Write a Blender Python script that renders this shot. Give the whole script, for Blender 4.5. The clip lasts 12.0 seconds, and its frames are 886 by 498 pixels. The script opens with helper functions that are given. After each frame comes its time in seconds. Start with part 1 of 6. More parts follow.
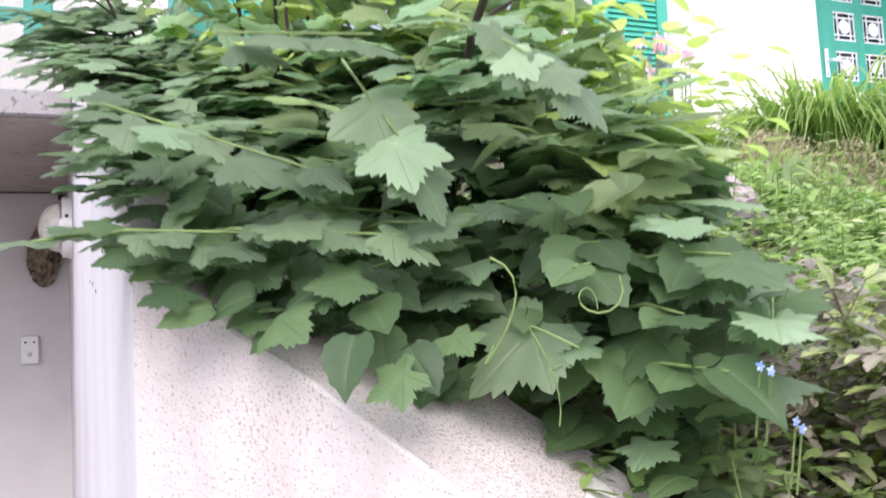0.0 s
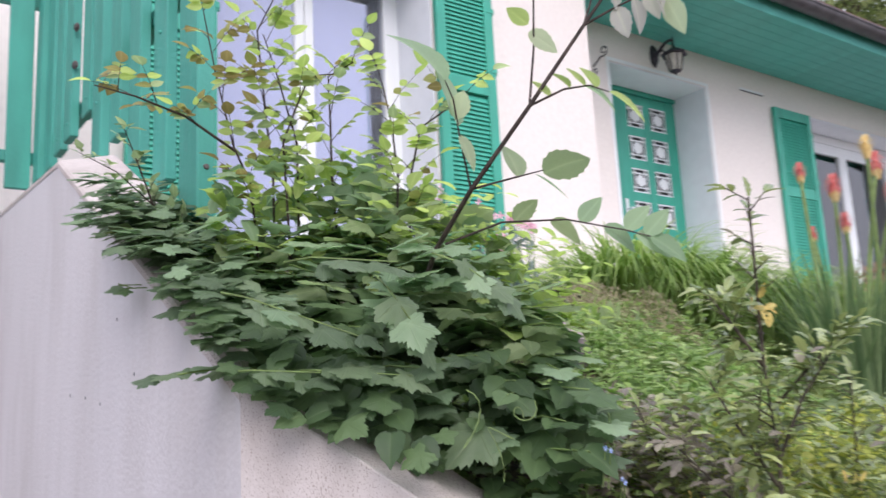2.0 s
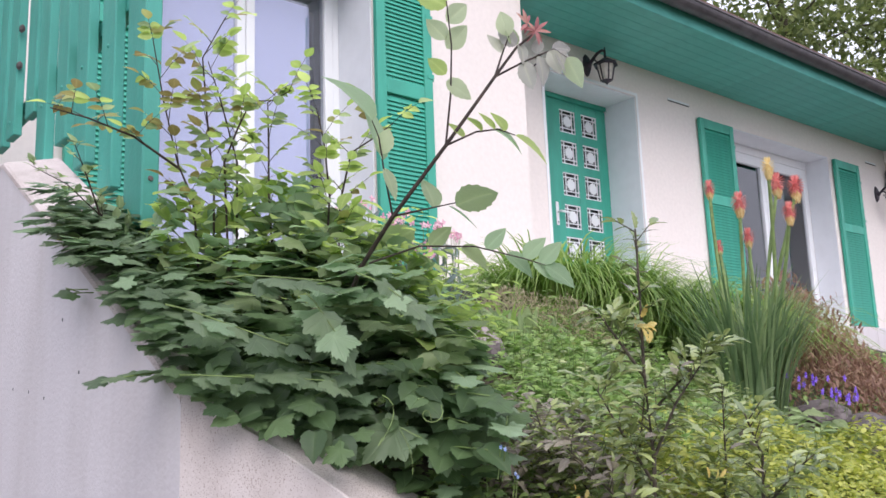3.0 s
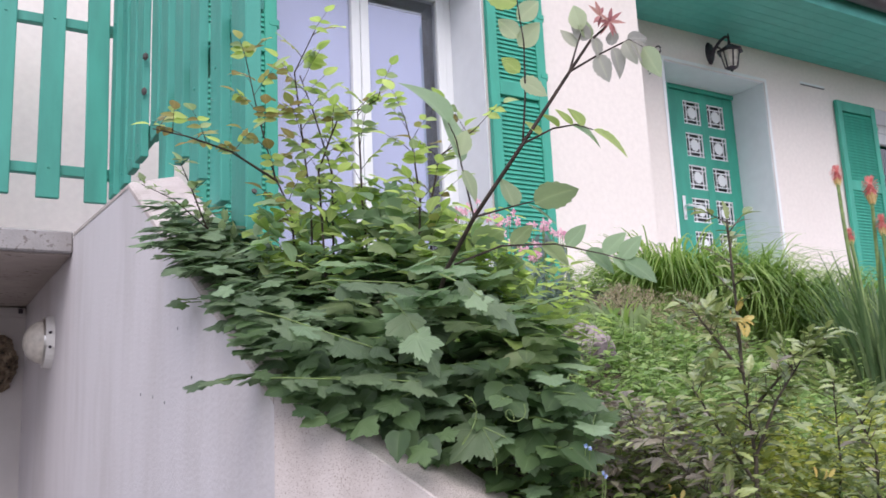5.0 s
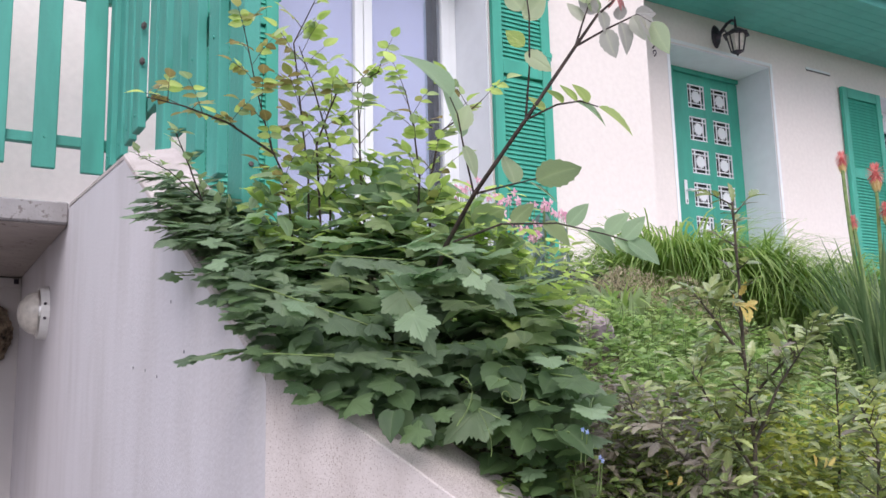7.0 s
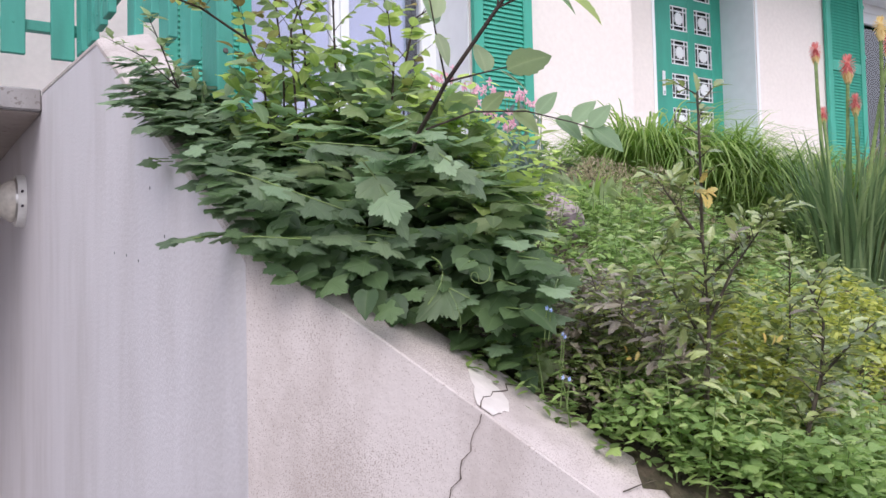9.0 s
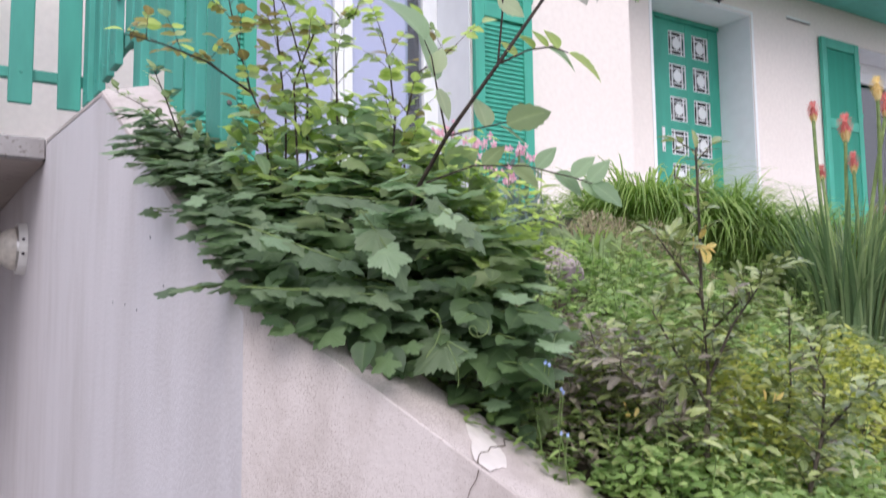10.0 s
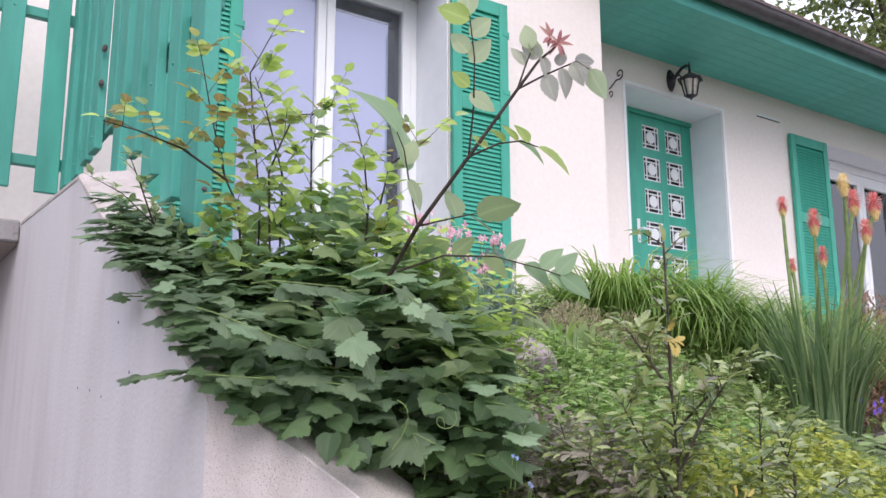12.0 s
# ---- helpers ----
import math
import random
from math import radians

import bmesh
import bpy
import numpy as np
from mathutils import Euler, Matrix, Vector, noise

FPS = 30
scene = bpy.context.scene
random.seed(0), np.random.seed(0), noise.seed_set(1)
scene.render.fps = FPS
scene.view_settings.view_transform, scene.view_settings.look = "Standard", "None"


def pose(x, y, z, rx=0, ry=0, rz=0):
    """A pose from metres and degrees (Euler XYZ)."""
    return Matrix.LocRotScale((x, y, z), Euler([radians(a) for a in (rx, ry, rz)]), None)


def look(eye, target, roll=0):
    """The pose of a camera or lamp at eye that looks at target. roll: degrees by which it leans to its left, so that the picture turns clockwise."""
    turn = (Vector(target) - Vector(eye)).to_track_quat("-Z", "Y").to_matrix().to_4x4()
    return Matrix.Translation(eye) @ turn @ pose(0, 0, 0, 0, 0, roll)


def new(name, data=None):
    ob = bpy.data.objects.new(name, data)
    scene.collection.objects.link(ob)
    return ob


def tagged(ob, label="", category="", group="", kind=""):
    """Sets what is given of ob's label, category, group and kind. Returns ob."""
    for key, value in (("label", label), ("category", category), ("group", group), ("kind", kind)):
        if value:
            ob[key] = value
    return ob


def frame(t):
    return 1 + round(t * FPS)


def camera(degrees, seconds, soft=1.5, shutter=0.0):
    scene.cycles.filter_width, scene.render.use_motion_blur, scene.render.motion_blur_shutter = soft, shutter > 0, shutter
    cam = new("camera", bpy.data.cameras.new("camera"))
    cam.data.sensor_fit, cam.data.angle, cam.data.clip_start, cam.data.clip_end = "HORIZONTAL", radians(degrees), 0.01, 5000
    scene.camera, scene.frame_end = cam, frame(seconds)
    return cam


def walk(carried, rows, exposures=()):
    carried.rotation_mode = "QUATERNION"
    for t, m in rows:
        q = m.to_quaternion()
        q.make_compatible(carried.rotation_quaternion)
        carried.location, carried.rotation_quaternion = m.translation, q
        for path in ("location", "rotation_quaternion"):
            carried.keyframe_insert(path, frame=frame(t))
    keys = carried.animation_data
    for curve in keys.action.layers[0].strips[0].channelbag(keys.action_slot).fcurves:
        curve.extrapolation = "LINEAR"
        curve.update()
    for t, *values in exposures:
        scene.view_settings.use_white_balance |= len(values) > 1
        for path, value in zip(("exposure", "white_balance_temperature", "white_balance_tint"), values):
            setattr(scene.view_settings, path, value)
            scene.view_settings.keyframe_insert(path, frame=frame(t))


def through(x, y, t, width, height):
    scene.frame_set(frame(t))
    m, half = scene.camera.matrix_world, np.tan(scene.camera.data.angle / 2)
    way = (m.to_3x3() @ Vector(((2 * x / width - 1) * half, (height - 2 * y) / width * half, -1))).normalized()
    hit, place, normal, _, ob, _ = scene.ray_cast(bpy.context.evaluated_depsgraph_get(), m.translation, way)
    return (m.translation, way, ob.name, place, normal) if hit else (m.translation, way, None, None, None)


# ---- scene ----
cam = camera(53.0, 12.0, shutter=0.5)
PATH = [
    (0, (0.141, -0.377, 1.709), (0.941, 1.448, 1.871), -3.0),
    (0.5, (0.075, -0.475, 1.726), (0.952, 1.309, 1.952), -2.8),
    (1, (-0.008, -0.635, 1.716), (0.982, 1.075, 2.029), -2.7),
    (1.5, (-0.143, -0.742, 1.737), (0.871, 0.937, 2.126), -2.1),
    (2, (-0.292, -0.767, 1.708), (0.855, 0.824, 2.097), -2.9),
    (2.5, (-0.39, -0.854, 1.723), (0.893, 0.639, 2.075), -2.2),
    (4.5, (-0.307, -0.988, 1.713), (0.757, 0.654, 2.128), -2.1),
    (5, (-0.308, -0.983, 1.713), (0.705, 0.699, 2.095), -2.6),
    (5.5, (-0.289, -0.977, 1.717), (0.692, 0.725, 2.093), -2.8),
    (6, (-0.278, -0.947, 1.717), (0.707, 0.755, 2.077), -2.4),
    (6.5, (-0.283, -0.948, 1.716), (0.718, 0.748, 2.062), -1.9),
    (7, (-0.29, -0.956, 1.714), (0.727, 0.733, 2.052), -1.4),
    (7.5, (-0.292, -0.961, 1.7), (0.733, 0.737, 1.957), -1.0),
    (7.7, (-0.289, -0.95, 1.689), (0.746, 0.75, 1.89), -1.2),
    (9.5, (-0.313, -1.018, 1.7), (0.756, 0.67, 1.793), -1.3),
    (10, (-0.306, -1.006, 1.699), (0.757, 0.674, 1.911), -0.7),
    (10.5, (-0.302, -1.003, 1.705), (0.766, 0.657, 2.026), -0.8),
    (11, (-0.294, -1.002, 1.702), (0.784, 0.641, 2.076), -0.8),
    (11.5, (-0.292, -1.008, 1.704), (0.788, 0.629, 2.095), -0.4),
    (12, (-0.294, -1.016, 1.703), (0.794, 0.613, 2.108), -0.1),
]
EXPOSE = [(t, stops, 6340, 16.5) for t, stops in ((0, 1.25), (0.5, 1.23), (1, 1.14), (1.5, 0.81), (2, 0.55), (2.5, 0.52), (4.5, 0.42), (6, 0.44), (9.5, 0.48), (12, 0.48))]
walk(cam, [(t, look(eye, target, roll)) for t, eye, target, roll in PATH], EXPOSE)

# ---- world and light: bright overcast day ----
world = bpy.data.worlds.new("world")
scene.world = world
world.use_nodes = True
wn, wl = world.node_tree.nodes, world.node_tree.links
sky = wn.new("ShaderNodeTexSky")
sky.sky_type = "NISHITA"
sky.sun_disc = False
SUN_ELEV, SUN_ROT = 46.0, 200.0
sky.sun_elevation, sky.sun_rotation = radians(SUN_ELEV), radians(SUN_ROT)
sky.air_density, sky.dust_density, sky.ozone_density = 1.0, 4.0, 1.0
haze = wn.new("ShaderNodeMix")
haze.data_type = "RGBA"
haze.inputs["Factor"].default_value = 0.72
haze.inputs[7].default_value = (9.3, 9.5, 10.6, 1)
wl.new(sky.outputs["Color"], haze.inputs[6])
wl.new(haze.outputs[2], wn["Background"].inputs["Color"])
wn["Background"].inputs["Strength"].default_value = 0.13

sun = new("sun", bpy.data.lights.new("sun", "SUN"))
sun.data.energy, sun.data.angle, sun.data.color = 1.2, radians(42), (1.0, 0.96, 0.9)
sun.matrix_basis = look((0, 0, 30), (0 + 13, 26, 0))

# ---- materials ----


def material(name, base, rough=0.6, metal=0.0, spread=0.08, scale=8.0, bump=0.0, bump_scale=60.0, fine=None, second=None, second_scale=2.0, second_amount=0.5, spec=0.5, stretch=(1, 1, 1)):
    """Principled surface: base colour with fine grain and a second, larger stain colour."""
    m = bpy.data.materials.new(name)
    m.use_nodes = True
    n, l = m.node_tree.nodes, m.node_tree.links
    p = n["Principled BSDF"]
    p.inputs["Roughness"].default_value = rough
    p.inputs["Metallic"].default_value = metal
    p.inputs["Specular IOR Level"].default_value = spec
    co = n.new("ShaderNodeTexCoord")
    mp = n.new("ShaderNodeMapping")
    mp.inputs["Scale"].default_value = stretch
    l.new(co.outputs["Object"], mp.inputs["Vector"])
    t1 = n.new("ShaderNodeTexNoise")
    t1.inputs["Scale"].default_value = scale
    t1.inputs["Detail"].default_value = 6
    l.new(mp.outputs["Vector"], t1.inputs["Vector"])
    r1 = n.new("ShaderNodeValToRGB")
    lo = [max(0, c * (1 - spread * 2)) for c in base]
    hi = [min(1, c * (1 + spread)) for c in base]
    r1.color_ramp.elements[0].color, r1.color_ramp.elements[1].color = (*lo, 1), (*hi, 1)
    r1.color_ramp.elements[0].position, r1.color_ramp.elements[1].position = 0.3, 0.7
    l.new(t1.outputs["Fac"], r1.inputs["Fac"])
    out = r1.outputs["Color"]
    if second:
        t2 = n.new("ShaderNodeTexNoise")
        t2.inputs["Scale"].default_value = second_scale
        t2.inputs["Detail"].default_value = 8
        t2.inputs["Roughness"].default_value = 0.65
        l.new(mp.outputs["Vector"], t2.inputs["Vector"])
        r2 = n.new("ShaderNodeValToRGB")
        r2.color_ramp.elements[0].position, r2.color_ramp.elements[1].position = 0.46, 0.72
        r2.color_ramp.elements[1].color = (second_amount, second_amount, second_amount, 1)
        l.new(t2.outputs["Fac"], r2.inputs["Fac"])
        mx = n.new("ShaderNodeMix")
        mx.data_type = "RGBA"
        mx.inputs[7].default_value = (*second, 1)
        l.new(r2.outputs["Color"], mx.inputs["Factor"])
        l.new(out, mx.inputs[6])
        out = mx.outputs[2]
    l.new(out, p.inputs["Base Color"])
    if bump:
        t3 = n.new("ShaderNodeTexNoise")
        t3.inputs["Scale"].default_value = bump_scale
        t3.inputs["Detail"].default_value = 8
        l.new(co.outputs["Object"], t3.inputs["Vector"])
        b = n.new("ShaderNodeBump")
        b.inputs["Strength"].default_value = bump
        b.inputs["Distance"].default_value = 0.01
        l.new(t3.outputs["Fac"], b.inputs["Height"])
        l.new(b.outputs["Normal"], p.inputs["Normal"])
    return m


def speckled(name, base, dark, speck_scale=160.0, cut=0.66, stain=(0.5, 0.46, 0.42), streak=False, amount=0.5, blotch=2.6):
    """Weathered cement render: pale coat, lichen specks, stains and water streaks."""
    m = material(name, base, rough=0.92, spread=0.018 if streak else 0.05, scale=9 if streak else 14, bump=0.16, bump_scale=90, second=stain, second_scale=blotch, second_amount=amount, spec=0.2, stretch=(1, 1, (0.22 if blotch < 3 else 0.45) if streak else 1))
    n, l = m.node_tree.nodes, m.node_tree.links
    p = n["Principled BSDF"]
    src = p.inputs["Base Color"].links[0].from_socket
    co = n["Texture Coordinate"]
    v = n.new("ShaderNodeTexNoise")
    v.inputs["Scale"].default_value = speck_scale
    v.inputs["Detail"].default_value = 3
    l.new(co.outputs["Object"], v.inputs["Vector"])
    patch = n.new("ShaderNodeTexNoise")
    patch.inputs["Scale"].default_value = 5.0
    patch.inputs["Detail"].default_value = 4
    l.new(co.outputs["Object"], patch.inputs["Vector"])
    add = n.new("ShaderNodeMath")
    add.operation = "MULTIPLY_ADD"
    add.inputs[1].default_value = 0.35
    l.new(patch.outputs["Fac"], add.inputs[0])
    l.new(v.outputs["Fac"], add.inputs[2])
    r = n.new("ShaderNodeValToRGB")
    r.color_ramp.elements[0].position, r.color_ramp.elements[1].position = cut + 0.17, cut + 0.24
    l.new(add.outputs[0], r.inputs["Fac"])
    mx = n.new("ShaderNodeMix")
    mx.data_type = "RGBA"
    mx.inputs[7].default_value = (*dark, 1)
    l.new(r.outputs["Color"], mx.inputs["Factor"])
    l.new(src, mx.inputs[6])
    l.new(mx.outputs[2], p.inputs["Base Color"])
    return m


def leaf_material(name, dark, mid, light, rough=0.45, through=0.3, spec=0.4):
    """Leaf: tone varies leaf by leaf and over the blade; light passes through in part."""
    m = bpy.data.materials.new(name)
    m.use_nodes = True
    n, l = m.node_tree.nodes, m.node_tree.links
    p = n["Principled BSDF"]
    info, geo = n.new("ShaderNodeObjectInfo"), n.new("ShaderNodeNewGeometry")
    s = n.new("ShaderNodeMath")
    s.operation = "ADD"
    l.new(info.outputs["Random"], s.inputs[0])
    l.new(geo.outputs["Random Per Island"], s.inputs[1])
    f = n.new("ShaderNodeMath")
    f.operation = "FRACT"
    l.new(s.outputs[0], f.inputs[0])
    co, t = n.new("ShaderNodeTexCoord"), n.new("ShaderNodeTexNoise")
    t.inputs["Scale"].default_value = 45
    t.inputs["Detail"].default_value = 5
    l.new(co.outputs["Object"], t.inputs["Vector"])
    a = n.new("ShaderNodeMath")
    a.operation = "MULTIPLY_ADD"
    a.inputs[1].default_value = 0.45
    l.new(t.outputs["Fac"], a.inputs[0])
    l.new(f.outputs[0], a.inputs[2])
    b = n.new("ShaderNodeMath")
    b.operation = "SUBTRACT"
    b.inputs[1].default_value = 0.22
    l.new(a.outputs[0], b.inputs[0])
    vein = n.new("ShaderNodeAttribute")
    vein.attribute_name = "vein"
    pw = n.new("ShaderNodeMath")
    pw.operation = "POWER"
    pw.inputs[1].default_value = 7.0
    l.new(vein.outputs["Fac"], pw.inputs[0])
    vb = n.new("ShaderNodeMath")
    vb.operation = "MULTIPLY_ADD"
    vb.inputs[1].default_value = 0.35
    l.new(pw.outputs[0], vb.inputs[0])
    l.new(b.outputs[0], vb.inputs[2])
    r = n.new("ShaderNodeValToRGB")
    r.color_ramp.elements[0].color, r.color_ramp.elements[1].color = (*dark, 1), (*light, 1)
    e = r.color_ramp.elements.new(0.5)
    e.color = (*mid, 1)
    l.new(vb.outputs[0], r.inputs["Fac"])
    l.new(r.outputs["Color"], p.inputs["Base Color"])
    p.inputs["Roughness"].default_value = rough
    p.inputs["Specular IOR Level"].default_value = spec
    bp = n.new("ShaderNodeBump")
    bp.inputs["Strength"].default_value = 0.5
    bp.inputs["Distance"].default_value = 0.003
    hh = n.new("ShaderNodeMath")
    hh.operation = "MULTIPLY_ADD"
    hh.inputs[1].default_value = -0.9
    l.new(pw.outputs[0], hh.inputs[0])
    l.new(t.outputs["Fac"], hh.inputs[2])
    l.new(hh.outputs[0], bp.inputs["Height"])
    l.new(bp.outputs["Normal"], p.inputs["Normal"])
    tr = n.new("ShaderNodeBsdfTranslucent")
    hs = n.new("ShaderNodeHueSaturation")
    hs.inputs["Saturation"].default_value = 1.1
    hs.inputs["Value"].default_value = 1.65
    l.new(r.outputs["Color"], hs.inputs["Color"])
    l.new(hs.outputs["Color"], tr.inputs["Color"])
    mix = n.new("ShaderNodeMixShader")
    mix.inputs["Fac"].default_value = through
    l.new(p.outputs["BSDF"], mix.inputs[1])
    l.new(tr.outputs["BSDF"], mix.inputs[2])
    l.new(mix.outputs["Shader"], n["Material Output"].inputs["Surface"])
    return m


def glass_material(name, tint=(0.85, 0.88, 0.95), gloss=0.18):
    m = bpy.data.materials.new(name)
    m.use_nodes = True
    n, l = m.node_tree.nodes, m.node_tree.links
    n.remove(n["Principled BSDF"])
    t, g = n.new("ShaderNodeBsdfTransparent"), n.new("ShaderNodeBsdfGlossy")
    t.inputs["Color"].default_value = (*tint, 1)
    g.inputs["Roughness"].default_value = 0.01
    fr = n.new("ShaderNodeFresnel")
    fr.inputs["IOR"].default_value = 1.5
    ad = n.new("ShaderNodeMath")
    ad.operation = "ADD"
    ad.use_clamp = True
    ad.inputs[1].default_value = gloss
    l.new(fr.outputs[0], ad.inputs[0])
    mix = n.new("ShaderNodeMixShader")
    l.new(ad.outputs[0], mix.inputs["Fac"])
    l.new(t.outputs[0], mix.inputs[1])
    l.new(g.outputs[0], mix.inputs[2])
    l.new(mix.outputs[0], n["Material Output"].inputs["Surface"])
    return m


PLASTER = material("house_render", (0.80, 0.74, 0.71), rough=0.95, spread=0.025, scale=30, bump=0.2, bump_scale=220, second=(0.74, 0.67, 0.64), second_scale=1.3, second_amount=0.35, spec=0.15)
REVEAL = material("reveal_paint", (0.74, 0.76, 0.80), rough=0.8, spread=0.02, scale=10, bump=0.06, second=(0.66, 0.68, 0.72), second_scale=1.5, second_amount=0.3)
WALL_GREY = speckled("garage_wall_coat", (0.65, 0.62, 0.645), (0.38, 0.36, 0.35), 200, 0.70, (0.49, 0.455, 0.455), streak=True, amount=0.75)
WALL_WARM = speckled("wing_wall_cement", (0.555, 0.505, 0.495), (0.34, 0.295, 0.275), 420, 0.585, (0.36, 0.31, 0.29), streak=True, amount=0.8, blotch=7.0)
CAP = speckled("wall_cap_cement", (0.56, 0.50, 0.49), (0.33, 0.285, 0.265), 400, 0.57, (0.37, 0.32, 0.305), amount=0.75, blotch=9.0)
CONCRETE = speckled("slab_concrete", (0.34, 0.325, 0.33), (0.2, 0.18, 0.175), 70, 0.62, (0.24, 0.22, 0.215), amount=0.8)
SOFFIT_CONC = speckled("soffit_concrete", (0.42, 0.37, 0.34), (0.2, 0.17, 0.15), 40, 0.66, (0.27, 0.22, 0.19))
PATCH = material("fresh_filler", (0.68, 0.63, 0.615), rough=0.9, spread=0.05, scale=30, bump=0.3, bump_scale=90)
CRACK = material("crack_shadow", (0.13, 0.10, 0.085), rough=1.0, spread=0.3, scale=80)
GARAGE_BACK = material("garage_panel", (0.62, 0.585, 0.575), rough=0.7, spread=0.03, scale=6, bump=0.1, second=(0.55, 0.52, 0.51), second_scale=2, second_amount=0.4)
GREEN = material("green_paint", (0.042, 0.365, 0.265), rough=0.5, spread=0.10, scale=9, bump=0.1, bump_scale=50, second=(0.045, 0.32, 0.235), second_scale=5, second_amount=0.5, stretch=(1, 1, 0.3))
GREEN_FENCE = material("green_fence_paint", (0.055, 0.34, 0.275), rough=0.55, spread=0.10, scale=12, bump=0.15, bump_scale=70, second=(0.055, 0.265, 0.22), second_scale=5, second_amount=0.6, stretch=(1, 1, 0.2))
GREEN_SOFFIT = material("green_soffit_paint", (0.085, 0.41, 0.35), rough=0.55, spread=0.08, scale=7, second=(0.075, 0.36, 0.305), second_scale=2, second_amount=0.5)
GUTTER = material("gutter_brown", (0.075, 0.068, 0.078), rough=0.5, spread=0.15, scale=12, second=(0.14, 0.125, 0.13), second_scale=4, second_amount=0.6)
TILE = material("roof_tile", (0.15, 0.09, 0.075), rough=0.9, spread=0.25, scale=7, bump=0.3)
PVC = material("white_frame", (0.80, 0.82, 0.84), rough=0.35, spread=0.015, scale=6)
WHITE_METAL = material("white_enamel", (0.78, 0.77, 0.75), rough=0.35, spread=0.03, scale=20)
GLASS = glass_material("window_glass", gloss=0.09)
GLASS_DARK = glass_material("door_glass", (0.5, 0.52, 0.52), gloss=0.05)
BLIND = material("lilac_blind", (0.74, 0.73, 0.90), rough=0.9, spread=0.02, scale=3, second=(0.68, 0.68, 0.86), second_scale=1.5, second_amount=0.5)
# Near-black wall colour carries the dimness of the rooms behind the glass.
ROOM = material("room_painted_dark", (0.085, 0.07, 0.095), rough=0.95, spread=0.15, scale=2)
FROST = material("frosted_glass", (0.62, 0.66, 0.66), rough=0.4, spread=0.04, scale=60)
IRON = material("wrought_iron", (0.045, 0.036, 0.05), rough=0.5, metal=0.3, spread=0.2, scale=40, bump=0.1)
LAMP_GLASS = material("lantern_glass", (0.62, 0.58, 0.52), rough=0.25, spread=0.12, scale=30)
STEEL = material("brushed_steel", (0.62, 0.6, 0.58), rough=0.3, metal=1.0, spread=0.05, scale=40)
GREY_PLASTIC = material("pale_plastic", (0.50, 0.485, 0.48), rough=0.45, spread=0.03, scale=30)
PLAQUE = material("carved_bark", (0.17, 0.125, 0.085), rough=0.85, spread=0.5, scale=40, bump=0.8, bump_scale=70, second=(0.36, 0.29, 0.21), second_scale=22, second_amount=0.8)
BAR_DARK = material("dark_print", (0.05, 0.05, 0.06), rough=0.8, spread=0.1)
SOIL = material("garden_soil", (0.10, 0.08, 0.055), rough=1.0, spread=0.4, scale=25, bump=0.8, bump_scale=60, second=(0.05, 0.075, 0.025), second_scale=4, second_amount=0.8)
DRIVE = material("driveway_asphalt", (0.11, 0.105, 0.10), rough=0.95, spread=0.2, scale=60, bump=0.4, bump_scale=150, second=(0.16, 0.15, 0.14), second_scale=2, second_amount=0.5)
STONE = speckled("garden_stone", (0.36, 0.315, 0.315), (0.18, 0.14, 0.15), 60, 0.58, (0.33, 0.24, 0.27))
DARK_STONE = material("dark_garden_stone", (0.13, 0.11, 0.11), rough=0.95, spread=0.3, scale=18, bump=0.6, bump_scale=40)
STEM_DARK = material("dark_twig", (0.055, 0.036, 0.030), rough=0.65, spread=0.3, scale=60, bump=0.3)
STEM_GREEN = material("green_stem", (0.17, 0.25, 0.075), rough=0.6, spread=0.2, scale=50)
BARK = material("shrub_bark", (0.085, 0.07, 0.05), rough=0.9, spread=0.3, scale=60, bump=0.5)

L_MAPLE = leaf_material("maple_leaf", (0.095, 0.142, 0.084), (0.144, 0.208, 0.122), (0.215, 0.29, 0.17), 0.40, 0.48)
# Deeper-green leaf for low and inner places, with their shade in its colour.
L_DEEP_SHADED = leaf_material("deep_green_shaded_leaf", (0.054, 0.097, 0.046), (0.088, 0.146, 0.066), (0.138, 0.216, 0.098), 0.45, 0.5)
L_YOUNG = leaf_material("young_bronze_leaf", (0.2, 0.17, 0.07), (0.3, 0.25, 0.11), (0.36, 0.38, 0.15), 0.45, 0.4)
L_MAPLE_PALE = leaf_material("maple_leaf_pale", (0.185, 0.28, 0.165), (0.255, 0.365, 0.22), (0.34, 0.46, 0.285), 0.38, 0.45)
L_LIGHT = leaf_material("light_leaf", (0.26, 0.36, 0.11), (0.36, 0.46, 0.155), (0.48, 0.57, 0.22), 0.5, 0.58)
L_SAP = leaf_material("pale_sapling_leaf", (0.28, 0.36, 0.22), (0.38, 0.45, 0.29), (0.48, 0.54, 0.36), 0.5, 0.5)
L_FRESH = leaf_material("fresh_weed_leaf", (0.16, 0.26, 0.085), (0.25, 0.37, 0.13), (0.38, 0.5, 0.2), 0.5, 0.4)
L_OVAL = leaf_material("oval_leaf", (0.155, 0.215, 0.105), (0.238, 0.31, 0.158), (0.36, 0.435, 0.235), 0.42, 0.58)
L_PURPLE = leaf_material("wilted_leaf", (0.3, 0.29, 0.28), (0.4, 0.39, 0.37), (0.5, 0.5, 0.42), 0.5, 0.4)
L_HOLLY = leaf_material("glossy_shrub_leaf", (0.13, 0.185, 0.075), (0.225, 0.285, 0.105), (0.4, 0.46, 0.19), 0.16, 0.2, 0.9)
L_BROWN = leaf_material("bronze_leaf", (0.17, 0.15, 0.12), (0.26, 0.225, 0.19), (0.36, 0.33, 0.24), 0.3, 0.2, 0.6)
